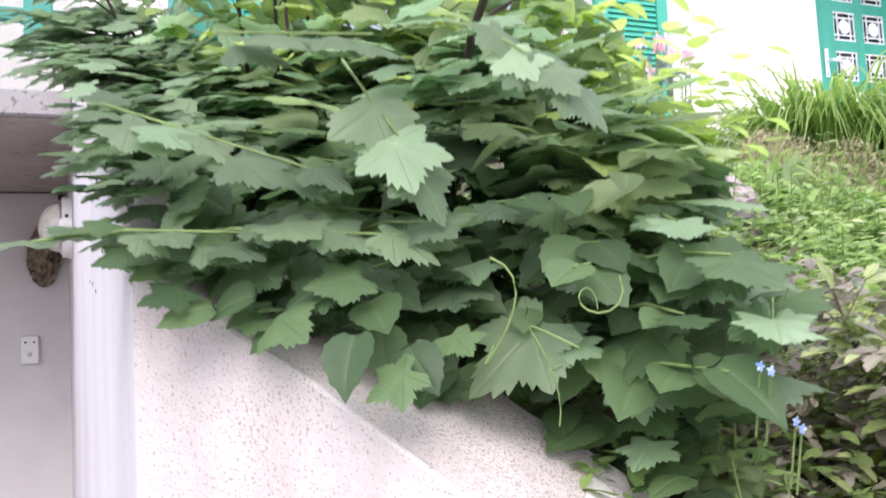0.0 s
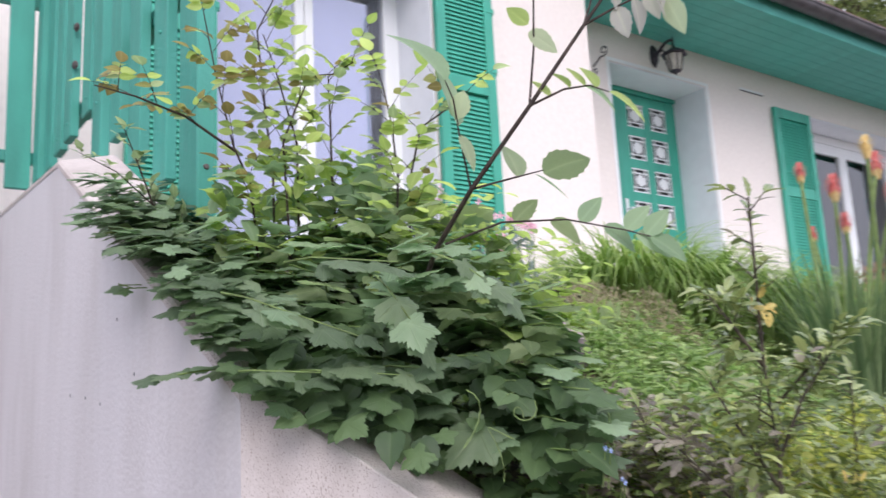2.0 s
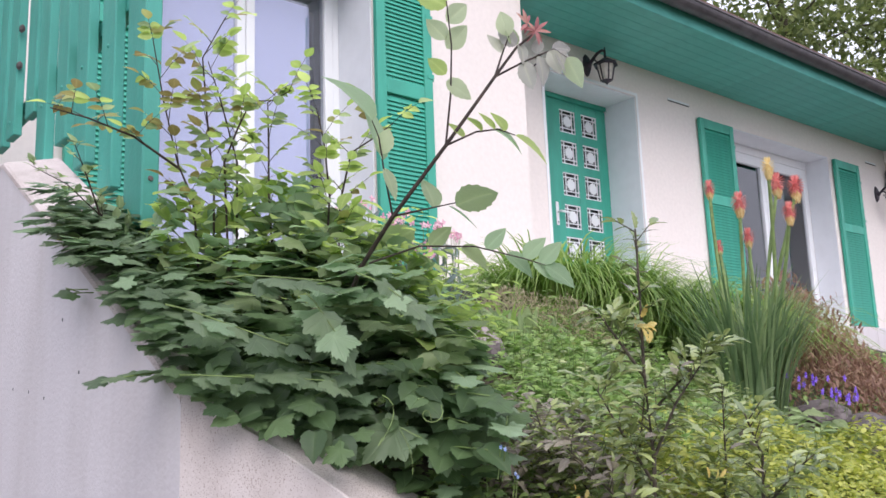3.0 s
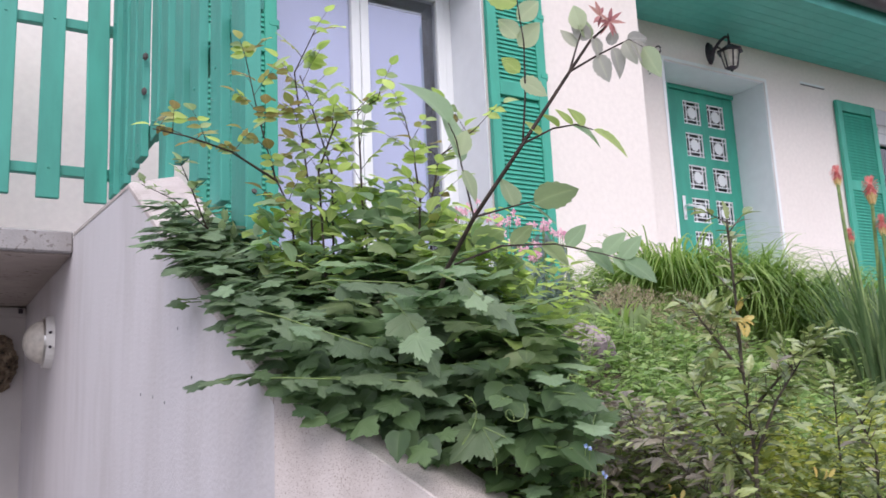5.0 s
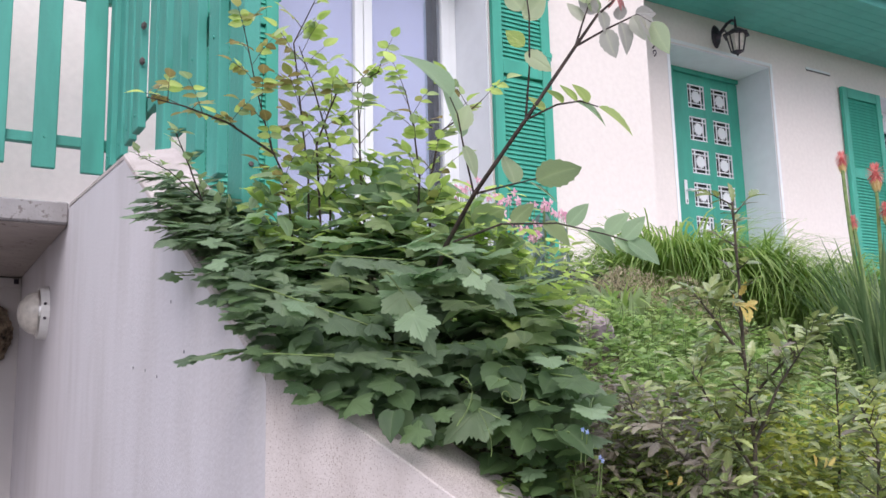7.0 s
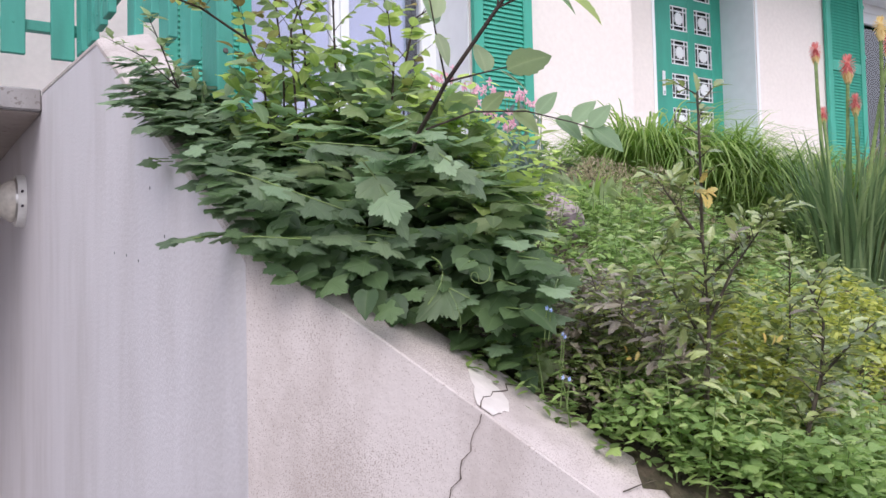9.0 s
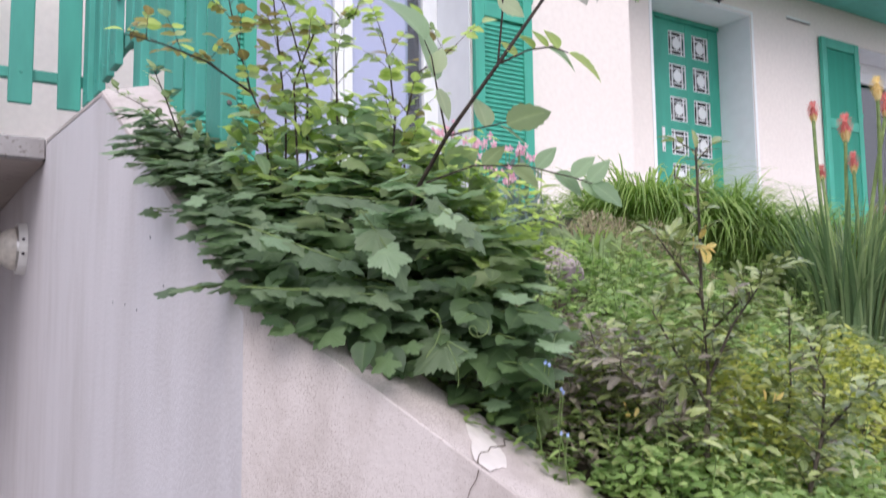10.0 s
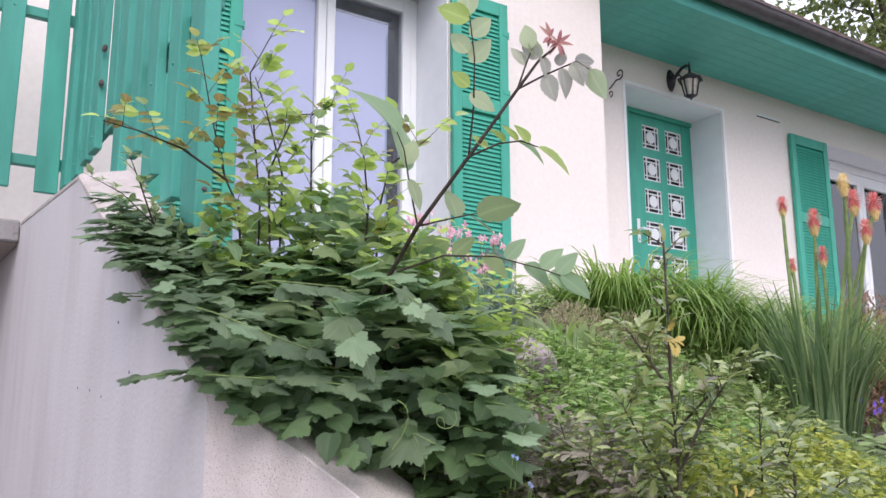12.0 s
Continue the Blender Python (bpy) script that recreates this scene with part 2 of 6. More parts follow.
L_YELLOW = leaf_material("yellow_green_leaf", (0.21, 0.26, 0.055), (0.35, 0.39, 0.085), (0.52, 0.53, 0.14), 0.5, 0.35)
L_GARDEN = leaf_material("garden_leaf", (0.12, 0.2, 0.062), (0.205, 0.31, 0.1), (0.34, 0.46, 0.16), 0.5, 0.35)
L_GRASS = leaf_material("grass_blade", (0.13, 0.22, 0.06), (0.225, 0.34, 0.095), (0.36, 0.47, 0.16), 0.45, 0.45)
L_POKER = leaf_material("poker_blade", (0.085, 0.15, 0.07), (0.15, 0.23, 0.105), (0.27, 0.35, 0.18), 0.45, 0.3)
L_BLUE = leaf_material("blue_grey_leaf", (0.1, 0.15, 0.14), (0.16, 0.22, 0.21), (0.23, 0.3, 0.28), 0.6, 0.25)
L_TREE = leaf_material("tree_leaf", (0.07, 0.1, 0.035), (0.13, 0.17, 0.06), (0.24, 0.28, 0.11), 0.5, 0.35)
L_HEATH = leaf_material("dry_heath", (0.24, 0.22, 0.14), (0.35, 0.31, 0.2), (0.46, 0.41, 0.28), 0.7, 0.3)
L_SEDUM = leaf_material("red_sedum", (0.18, 0.1, 0.075), (0.26, 0.15, 0.11), (0.34, 0.23, 0.15), 0.6, 0.25)
L_ORANGE = leaf_material("orange_leaf", (0.58, 0.42, 0.12), (0.68, 0.54, 0.18), (0.74, 0.64, 0.27), 0.5, 0.35)
P_PINK = leaf_material("pink_petal", (0.6, 0.28, 0.4), (0.73, 0.43, 0.53), (0.86, 0.64, 0.69), 0.5, 0.35)
P_RED = leaf_material("poker_red", (0.56, 0.17, 0.17), (0.68, 0.26, 0.25), (0.77, 0.41, 0.37), 0.5, 0.3)
P_CREAM = leaf_material("poker_cream", (0.62, 0.46, 0.2), (0.74, 0.6, 0.3), (0.8, 0.7, 0.42), 0.5, 0.3)
P_BLUE = leaf_material("blue_petal", (0.22, 0.32, 0.72), (0.36, 0.47, 0.85), (0.55, 0.65, 0.92), 0.6, 0.3)
P_PURPLE = leaf_material("purple_petal", (0.13, 0.06, 0.5), (0.2, 0.10, 0.62), (0.3, 0.18, 0.75), 0.6, 0.3)
P_SHOOT = leaf_material("red_shoot", (0.3, 0.11, 0.12), (0.42, 0.18, 0.18), (0.5, 0.28, 0.24), 0.5, 0.3)

# ---- building helpers ----


def mesh_of(bm, name, mat):
    me = bpy.data.meshes.new(name)
    bm.normal_update()
    bm.to_mesh(me)
    bm.free()
    me.materials.append(mat)
    return me


def thing(name, label, category, at=(0, 0, 0), group="", kind=""):
    ob = new(name)
    ob.location = at
    ob.empty_display_size = 0.05
    return tagged(ob, label, category, group, kind)


def part(name, bm, mat, parent, label="", kind=""):
    """One mesh object under a thing; the bmesh is in world coordinates."""
    ob = new(name, mesh_of(bm, name, mat))
    if parent is not None:
        ob.parent = parent
        off = Vector((0, 0, 0))
        q = parent
        while q is not None:
            off += q.location
            q = q.parent
        ob.location = -off
    return tagged(ob, label, kind=kind)


def solo(name, bm, mat, label, category, kind="", group=""):
    return tagged(new(name, mesh_of(bm, name, mat)), label, category, group, kind)


def box(bm, lo, hi, bevel=0.0, seg=1):
    lo, hi = Vector(lo), Vector(hi)
    r = bmesh.ops.create_cube(bm, size=1, matrix=Matrix.Translation((lo + hi) / 2) @ Matrix.Diagonal((*(hi - lo), 1)))
    if bevel:
        es = list({e for v in r["verts"] for e in v.link_edges})
        bmesh.ops.bevel(bm, geom=es, offset=bevel, segments=seg, affect="EDGES", profile=0.5)
    return r["verts"]


def boxes(*items, bevel=0.0):
    bm = bmesh.new()
    for lo, hi in items:
        box(bm, lo, hi, bevel)
    return bm


def cyl(bm, a, b, r1, r2=None, n=12):
    a, b = Vector(a), Vector(b)
    q = (b - a).to_track_quat("Z", "Y").to_matrix().to_4x4()
    return bmesh.ops.create_cone(bm, cap_ends=True, segments=n, radius1=r1, radius2=r1 if r2 is None else r2, depth=(b - a).length, matrix=Matrix.Translation((a + b) / 2) @ q)["verts"]


def prism(bm, poly, axis, lo, hi, bevel=0.0):
    """Extrude a 2D polygon; axis x: poly in (y, z)."""
    def p3(p, h):
        return (h, p[0], p[1]) if axis == "x" else (p[0], h, p[1]) if axis == "y" else (p[0], p[1], h)
    a, b = [bm.verts.new(p3(p, lo)) for p in poly], [bm.verts.new(p3(p, hi)) for p in poly]
    bm.faces.new(a)
    bm.faces.new(b[::-1])
    for i in range(len(poly)):
        j = (i + 1) % len(poly)
        bm.faces.new((a[j], a[i], b[i], b[j]))
    bmesh.ops.recalc_face_normals(bm, faces=bm.faces)
    if bevel:
        bmesh.ops.bevel(bm, geom=bm.edges[:], offset=bevel, segments=2, affect="EDGES", profile=0.5)


def tube(bm, pts, r0, r1, n=6):
    """A tapering stem along points."""
    pts = [Vector(p) for p in pts]
    rings = []
    for i, p in enumerate(pts):
        d = (pts[min(i + 1, len(pts) - 1)] - pts[max(i - 1, 0)]).normalized()
        q = d.to_track_quat("Z", "Y").to_matrix()
        r = r0 + (r1 - r0) * i / max(1, len(pts) - 1)
        rings.append([bm.verts.new(p + q @ Vector((r * math.cos(k * math.tau / n), r * math.sin(k * math.tau / n), 0))) for k in range(n)])
    for a, b in zip(rings, rings[1:]):
        for k in range(n):
            bm.faces.new((a[k], a[(k + 1) % n], b[(k + 1) % n], b[k]))
    bm.faces.new(rings[-1])
    bm.faces.new(rings[0][::-1])


def curve_pts(a, b, bow=(0, 0, 0), n=8, wob=0.0, rng=None):
    a, b, bow = Vector(a), Vector(b), Vector(bow)
    out = []
    for i in range(n + 1):
        t = i / n
        p = a.lerp(b, t) + bow * (4 * t * (1 - t))
        if wob and rng and 0 < i < n:
            p += Vector((rng.uniform(-wob, wob), rng.uniform(-wob, wob), rng.uniform(-wob, wob)))
        out.append(p)
    return out


# ---- leaf blades: base at the origin, tip along +y, face up ----


def blade(outline, fold=0.12, droop=0.15):
    """Leaf from its right half outline (x, y): a mid-rib, two halves folded up, tip drooping."""
    ys = [y for _, y in outline]
    L = max(ys)
    rib = [(0.0, y) for _, y in outline]
    verts, faces = [], []
    for x, y in rib:
        verts.append((0, y, -droop * (y / L) ** 2 * L, 1.0))
    n = len(rib)
    for s in (1, -1):
        for x, y in outline:
            verts.append((s * x, y, -droop * (y / L) ** 2 * L + fold * x, 0.0))
    for i in range(n - 1):
        faces.append((i, n + i, n + i + 1, i + 1))
        faces.append((i, i + 1, 2 * n + i + 1, 2 * n + i))
    return np.array(verts, float), faces


def lobed(seed=0, lobes=5, teeth=True, droop=0.2, depth=0.34):
    """Palmate, toothed leaf of length 1 as a fan about the stalk's end, cupped and drooping."""
    rng = random.Random(seed)
    angs = [-118, -62, 0, 62, 118] if lobes == 5 else [-72, 0, 72]
    lens = [0.50, 0.64, 0.76, 0.64, 0.50] if lobes == 5 else [0.62, 0.78, 0.62]
    ring = [(-168, 0.16)]
    for i, (a, r) in enumerate(zip(angs, lens)):
        r *= rng.uniform(0.92, 1.08)
        ring += [(a - 25, r * 0.84), (a - 21, r * 0.77), (a - 15, r * 0.93), (a - 11, r * 0.86), (a - 6, r * 0.99), (a, r * 1.08), (a + 6, r * 0.99), (a + 11, r * 0.86), (a + 15, r * 0.93), (a + 21, r * 0.77), (a + 25, r * 0.84)] if teeth else [(a - 16, r * 0.8), (a, r), (a + 16, r * 0.8)]
        if i < len(angs) - 1:
            m = (a + angs[i + 1]) / 2
            ring.append((m, min(r, lens[i + 1]) * (1 - depth)))
    ring.append((168, 0.16))
    c = (0, 0.2, 0.03, 1.0)
    verts = [c]
    for a, r in ring:
        x, y = r * math.sin(radians(a)), 0.2 + r * math.cos(radians(a))
        d = math.hypot(x, y - 0.2)
        verts.append((x, y, -droop * d * d + 0.05 * math.cos(radians(a * 5.8)) * d, 1.0 if any(abs(a - q) < 1 for q in angs) else 0.0))
    faces = [(0, i + 1, i) for i in range(1, len(ring))] + [(0, 1, len(ring))]
    return np.array(verts, float), faces


OVATE = [(0.004, 0), (0.16, 0.08), (0.27, 0.22), (0.31, 0.38), (0.28, 0.55), (0.2, 0.72), (0.1, 0.88), (0.003, 1.0)]
TOOTHED = [(0.004, 0), (0.15, 0.06), (0.27, 0.17), (0.26, 0.22), (0.34, 0.33), (0.32, 0.38), (0.34, 0.5), (0.29, 0.55), (0.28, 0.68), (0.22, 0.72), (0.17, 0.84), (0.003, 1.02)]
LANCE = [(0.004, 0), (0.09, 0.15), (0.13, 0.38), (0.12, 0.6), (0.07, 0.82), (0.003, 1.0)]
SPINY = [(0.004, 0), (0.16, 0.1), (0.13, 0.18), (0.24, 0.32), (0.17, 0.42), (0.25, 0.56), (0.15, 0.68), (0.15, 0.82), (0.003, 1.0)]
STRAP = [(0.012, 0), (0.016, 0.25), (0.016, 0.5), (0.012, 0.75), (0.002, 1.0)]
BROAD = [(0.01, -0.06), (0.2, -0.1), (0.34, 0.02), (0.36, 0.08), (0.44, 0.2), (0.42, 0.27), (0.45, 0.4), (0.39, 0.47), (0.38, 0.6), (0.3, 0.66), (0.25, 0.8), (0.16, 0.84), (0.004, 1.02)]
SMALL = [(0.01, 0), (0.2, 0.2), (0.28, 0.45), (0.2, 0.78), (0.004, 1.0)]


def face_mesh(name, verts, faces, mat):
    me = bpy.data.meshes.new(name)
    verts = np.asarray(verts, float)
    me.from_pydata([tuple(v) for v in verts[:, :3]], [], faces)
    if verts.shape[1] == 4:
        me.attributes.new("vein", "FLOAT", "POINT").data.foreach_set("value", verts[:, 3].astype(np.float32))
    me.materials.append(mat)
    for pl in me.polygons:
        pl.use_smooth = True
    return me


def leaf_matrix(p, aim, up, size, roll=0.0):
    """A 4x4 that puts a leaf's base at p, its tip along aim, its face towards up."""
    y = Vector(aim).normalized()
    z = Vector(up)
    z = (z - y * z.dot(y))
    z = z.normalized() if z.length > 1e-4 else y.orthogonal().normalized()
    x = y.cross(z)
    m = Matrix((x, y, z)).transposed().to_4x4() @ Matrix.Rotation(roll, 4, "Y")
    return Matrix.Translation(p) @ m @ Matrix.Diagonal((size, size, size, 1))


def scatter(name, blades, mats4, mat, parent, label="", seed=0):
    """Many leaves joined into one mesh."""
    rng = random.Random(seed)
    V, Fc, base = [], [], 0
    for m in mats4:
        v, f = blades[rng.randrange(len(blades))]
        a = np.array(m)
        V.append(np.column_stack((v[:, :3] @ a[:3, :3].T + a[:3, 3], v[:, 3])))
        Fc.extend([tuple(i + base for i in q) for q in f])
        base += len(v)
    me = face_mesh(name, np.concatenate(V), Fc, mat)
    ob = new(name, me)
    if parent is not None:
        ob.parent = parent
        ob.location = -parent.location
    return tagged(ob, label, kind="stuff")


def leaf_parts(name, meshes, mats4, parent, seed=0):
    """Each leaf an object of its own on shared meshes."""
    rng = random.Random(seed)
    inv = Matrix.Translation(-parent.location)
    for m in mats4:
        ob = new(name, meshes[rng.randrange(len(meshes))])
        ob.parent = parent
        ob.matrix_basis = inv @ m


def ground_z(x, y):
    a, b, k = 1.42 + 0.53 * (y - 0.05) - 0.09 * (x - 0.4), 2.28, 0.15
    h = max(0.0, min(1.0, 0.5 + 0.5 * (b - a) / k))
    return max(0.0, b * (1 - h) + a * h - k * h * (1 - h))

# ---- ground ----
BEND, PEAK, SLAB_Y, SLAB_Z = (0.412, 1.774), (1.606, 2.434), 2.62, 2.499
WING_T, WING_SLOPE, WING_LEN = 0.185, 0.63, 2.6
DIA = Vector((0.7071, -0.7071, 0))
NRM = Vector((0.7071, 0.7071, 0))


def behind_wall(x, y):
    if y > BEND[0] + 0.06:
        return x > 0.27
    return (x - 0.2) * 0.7071 + (y - BEND[0]) * 0.7071 > 0.07


def axis_steps(lo, hi, step, far):
    mid = list(np.arange(lo, hi, step))
    out, d, a, b = [], step, lo, hi
    left, right = [], []
    while a > -far:
        d *= 1.5
        a -= d
        b += d
        left.append(a)
        right.append(b)
    return left[::-1] + mid + right


gx, gy = axis_steps(-0.5, 5.0, 0.055, 900), axis_steps(-1.5, 4.0, 0.055, 900)
gv = []
for y in gy:
    for x in gx:
        z = 0.0
        if behind_wall(x, y):
            z = ground_z(x, y) + 0.025 * noise.noise((x * 6, y * 6, 0))
            if x > 12:
                z *= max(0.6, 1 - (x - 12) * 0.02)
        gv.append((x, y, z))
nx = len(gx)
gf = [(j * nx + i, j * nx + i + 1, (j + 1) * nx + i + 1, (j + 1) * nx + i) for j in range(len(gy) - 1) for i in range(nx - 1)]
ground = tagged(new("ground", face_mesh("ground", np.array(gv), gf, SOIL)), "dark garden soil bank with green cover, rising behind the wall", "ground", kind="structure")
bm = boxes(((-4.5, -8, 0.004), (0.19, 4.19, 0.02)), bevel=0.004)
solo("driveway", bm, DRIVE, "grey asphalt driveway in front of the garage", "driveway", "structure")

# ---- garage side wall and wing wall ----
side = thing("wall_garage_side", "pale grey rendered side wall of the garage entry, streaked by water", "wall", (0.27, 2, 0), kind="structure")
bm = bmesh.new()
prism(bm, [(BEND[0] + 0.0, -0.2), (4.2, -0.2), (4.2, 2.475), (SLAB_Y + 0.02, 2.475), (SLAB_Y - 0.01, SLAB_Z - 0.02), (PEAK[0], PEAK[1] - 0.012), (BEND[0], BEND[1] - 0.012)], "x", 0.2, 0.335)
for v in bm.verts:
    if v.co.y < BEND[0] + 0.01 and v.co.x > 0.3:
        v.co.y += 0.10
        v.co.z -= 0.03 if v.co.z > 1 else 0
part("wall_body", bm, WALL_GREY, side)
bm = bmesh.new()
cap = [(0.2, 0.0), (0.35, 0.035)]
ys = [BEND[0], 0.8, 1.2, PEAK[0], 2.1, SLAB_Y - 0.012]


def top_z(y):
    return BEND[1] + (PEAK[1] - BEND[1]) * (y - BEND[0]) / (PEAK[0] - BEND[0]) if y < PEAK[0] else PEAK[1] + (SLAB_Z - PEAK[1]) * (y - PEAK[0]) / (SLAB_Y - PEAK[0])


secs = []
for y in ys:
    z = top_z(y)
    ex = 0.095 if y == BEND[0] else 0
    dz = -0.03 if y == BEND[0] else 0
    secs.append([bm.verts.new(p) for p in ((0.198, y, z - 0.018), (0.199, y, z - 0.006), (0.205, y, z), (0.344, y + ex, z + 0.034 + dz), (0.35, y + ex, z + 0.026 + dz), (0.35, y + ex, z - 0.4))])
for a, b in zip(secs, secs[1:]):
    for k in range(5):
        bm.faces.new((a[k], b[k], b[k + 1], a[k + 1]))
bm.faces.new(secs[0][::-1])
bm.faces.new(secs[-1])
bmesh.ops.recalc_face_normals(bm, faces=bm.faces)
part("wall_cap", bm, CAP, side, "weathered pale cement cap")

wing = thing("wall_wing", "sloping cement wing wall, pale pinkish, speckled with lichen and cracked", "wall", (0.6, 0.1, 0), kind="structure")


def wing_pt(s, n, z):
    p = Vector((0.2, BEND[0], 0)) + DIA * s + NRM * n
    return Vector((p.x, p.y, z))


def wing_top(s):
    return BEND[1] - WING_SLOPE * s - 0.08 * max(0.0, s - 0.2)


def cap_rise(s):
    """How far the cap climbs from its outer to its inner edge."""
    return 0.034 + 0.06 * max(0.0, s - 0.2)


def wing_solid(prof, s0, s1, steps, mitre=0.0):
    """Sweep a profile of (n, z offset from the top) along the wing."""
    b = bmesh.new()
    rows = []
    rng = random.Random(3)
    for i in range(steps + 1):
        s = s0 + (s1 - s0) * i / steps
        row = []
        for k, (n, dz) in enumerate(prof):
            z = wing_top(s) + dz * (cap_rise(s) / 0.034 if dz > 0.01 else 1) if dz > -1 else -0.2
            j = 0.0012 if 0 < i < steps and dz > -0.0025 else 0
            m = n * mitre if i == 0 else 0
            row.append(b.verts.new(wing_pt(s + m, n + rng.uniform(-j, j), z + rng.uniform(-j, j))))
        rows.append(row)
    for a, c in zip(rows, rows[1:]):
        for k in range(len(prof) - 1):
            b.faces.new((a[k], c[k], c[k + 1], a[k + 1]))
        b.faces.new((a[-1], c[-1], c[0], a[0]))
    b.faces.new(rows[0][::-1])
    b.faces.new(rows[-1])
    bmesh.ops.recalc_face_normals(b, faces=b.faces)
    return b


part("wall_body", wing_solid([(0, -9), (0, -0.0035), (0.0012, -0.001), (0.004, -0.0003), (WING_T - 0.006, -0.006), (WING_T - 0.006, -9)], 0, WING_LEN, 30, 0.33), WALL_WARM, wing)
part("wall_cap", wing_solid([(0.0035, -0.02), (0.004, 0.0), (0.010, 0.0006), (WING_T - 0.010, 0.034), (WING_T, 0.024), (WING_T, -0.3)], 0, WING_LEN, 90, 0.33), CAP, wing, "lichen-speckled cement cap")
# crack with its filler, over the cap and down the face
rng = random.Random(5)
S_CR = 0.392
UP_ = Vector((0, 0, 1))


def cap_pt(s, n, up=0.002):
    return wing_pt(s, n, wing_top(s) + cap_rise(s) * max(0, min(1, n / WING_T)) + up)


def ribbon(pts, widths, off):
    b = bmesh.new()
    prev = None
    for p, w in zip(pts, widths):
        a, c = b.verts.new(p - off * w / 2), b.verts.new(p + off * w / 2)
        if prev:
            b.faces.new((prev[0], prev[1], c, a))
        prev = (a, c)
    bmesh.ops.recalc_face_normals(b, faces=b.faces)
    bmesh.ops.solidify(b, geom=b.faces[:], thickness=0.001)
    return b


down = (DIA * 1 + Vector((0, 0, -WING_SLOPE))).normalized()
top_line = [cap_pt(S_CR + 0.035 - 0.045 * (i / 9) ** 0.7 + 0.006 * math.sin(i * 2.3) + rng.uniform(-0.004, 0.004), WING_T - 0.004 - i * WING_T / 9.3, 0.003) for i in range(10)]
part("crack", ribbon(top_line, [0.0012 + 0.0015 * rng.random() for _ in top_line], down), CRACK, wing, "dark crack across the cap")
face_line = [wing_pt(S_CR - 0.002 - 0.13 * (i / 21) ** 1.1 + 0.004 * math.sin(i * 2.1) + rng.uniform(-0.002, 0.002), -0.003, wing_top(S_CR) - 0.004 - 0.30 * i / 21) for i in range(22)]
part("crack", ribbon(face_line, [0.0012 + 0.003 * rng.random() ** 2 for _ in face_line], DIA), CRACK, wing, "dark crack down the face")
bm = bmesh.new()
cen = bm.verts.new(cap_pt(S_CR - 0.004, 0.07, 0.0022))
rim = []
for k in range(26):
    a = k * math.tau / 26
    rr = 1 + 0.22 * math.sin(3 * a + 1) + rng.uniform(-0.08, 0.08)
    n = min(WING_T - 0.012, max(0.008, 0.07 + 0.064 * rr * math.sin(a)))
    rim.append(bm.verts.new(cap_pt(S_CR - 0.004 + 0.03 * rr * math.cos(a) - (n - 0.07) * 0.25, n, 0.0016)))
for k in range(26):
    bm.faces.new((cen, rim[k], rim[(k + 1) % 26]))
bmesh.ops.recalc_face_normals(bm, faces=bm.faces)
bmesh.ops.solidify(bm, geom=bm.faces[:], thickness=0.001)
part("filler", bm, PATCH, wing, "white filler patch on the cap")

# small pits in the side wall
for py, pz in ((1.254, 1.801), (1.134, 1.782), (1.025, 1.942), (0.905, 1.825), (1.388, 1.813)):
    bm = bmesh.new()
    box(bm, (0.1988, py, pz), (0.2005, py + 0.004, pz + 0.007), 0.0005)
    part("pit", bm, BAR_DARK, side)
# dry twig lying on the cap
bm = bmesh.new()
q0, q1, q2 = cap_pt(0.60, 0.05, 0.003), cap_pt(0.63, 0.10, 0.010), cap_pt(0.65, 0.16, 0.004)
tube(bm, [q0, q1, q2], 0.0012, 0.0007, 5)
tube(bm, [q1, q1 + DIA * 0.02 + UP_ * 0.006], 0.0008, 0.0005, 5)
solo("dry_twig", bm, BARK, "tiny dry twig lying on the wall cap", "twig")

# unseen pale strip along the house, added to bounce light up under the eave
bm = bmesh.new()
py0, py1 = 2.5, 3.58
xs = [2.6 + 0.2 * i for i in range(36)]
for x0, x1 in zip(xs, xs[1:]):
    zz = 2.302
    box(bm, (x0 + 0.002, py0, zz - 0.3), (x1 - 0.002, py1 if x0 > 3.3 else 3.08, zz), 0.004)
solo("path", bm, WALL_GREY, "unseen pale paving strip along the house front, added to bounce light", "path", "structure")
# ---- terrace slab and garage recess ----
slab = thing("terrace_slab", "thin grey concrete balcony slab over the garage entry", "slab", (-2, 3, 2.45), kind="structure")
bm = bmesh.new()
box(bm, (-4.5, SLAB_Y, 2.415), (0.198, 3.098, SLAB_Z), 0.006)
part("slab_body", bm, CONCRETE, slab)
bm = boxes(((-4.5, 3.1, 2.415), (0.198, 4.198, 2.46)))
solo("ceiling", bm, SOFFIT_CONC, "stained brown-grey concrete ceiling of the garage entry", "ceiling", "structure")
bm = boxes(((-4.5, SLAB_Y + 0.03, 2.409), (0.196, 3.1, 2.4145)))
part("slab_underside", bm, SOFFIT_CONC, slab, "stained concrete underside")
bm = boxes(((-4.5, 4.2, -0.1), (0.34, 4.4, 2.46)))
solo("wall_garage_back", bm, GARAGE_BACK, "pale beige panelled back wall of the garage entry", "wall", "structure")
bm = boxes(((-4.7, SLAB_Y, -0.1), (-4.5, 4.4, 4.9)))
solo("wall_far_side", bm, PLASTER, "white rendered outer wall", "wall", "structure")
# ceiling box edge
bm = boxes(((-4.5, 4.17, 2.36), (0.198, 4.197, 2.408)), bevel=0.004)
solo("trim", bm, GARAGE_BACK, "beige trim under the garage ceiling", "trim", "structure")

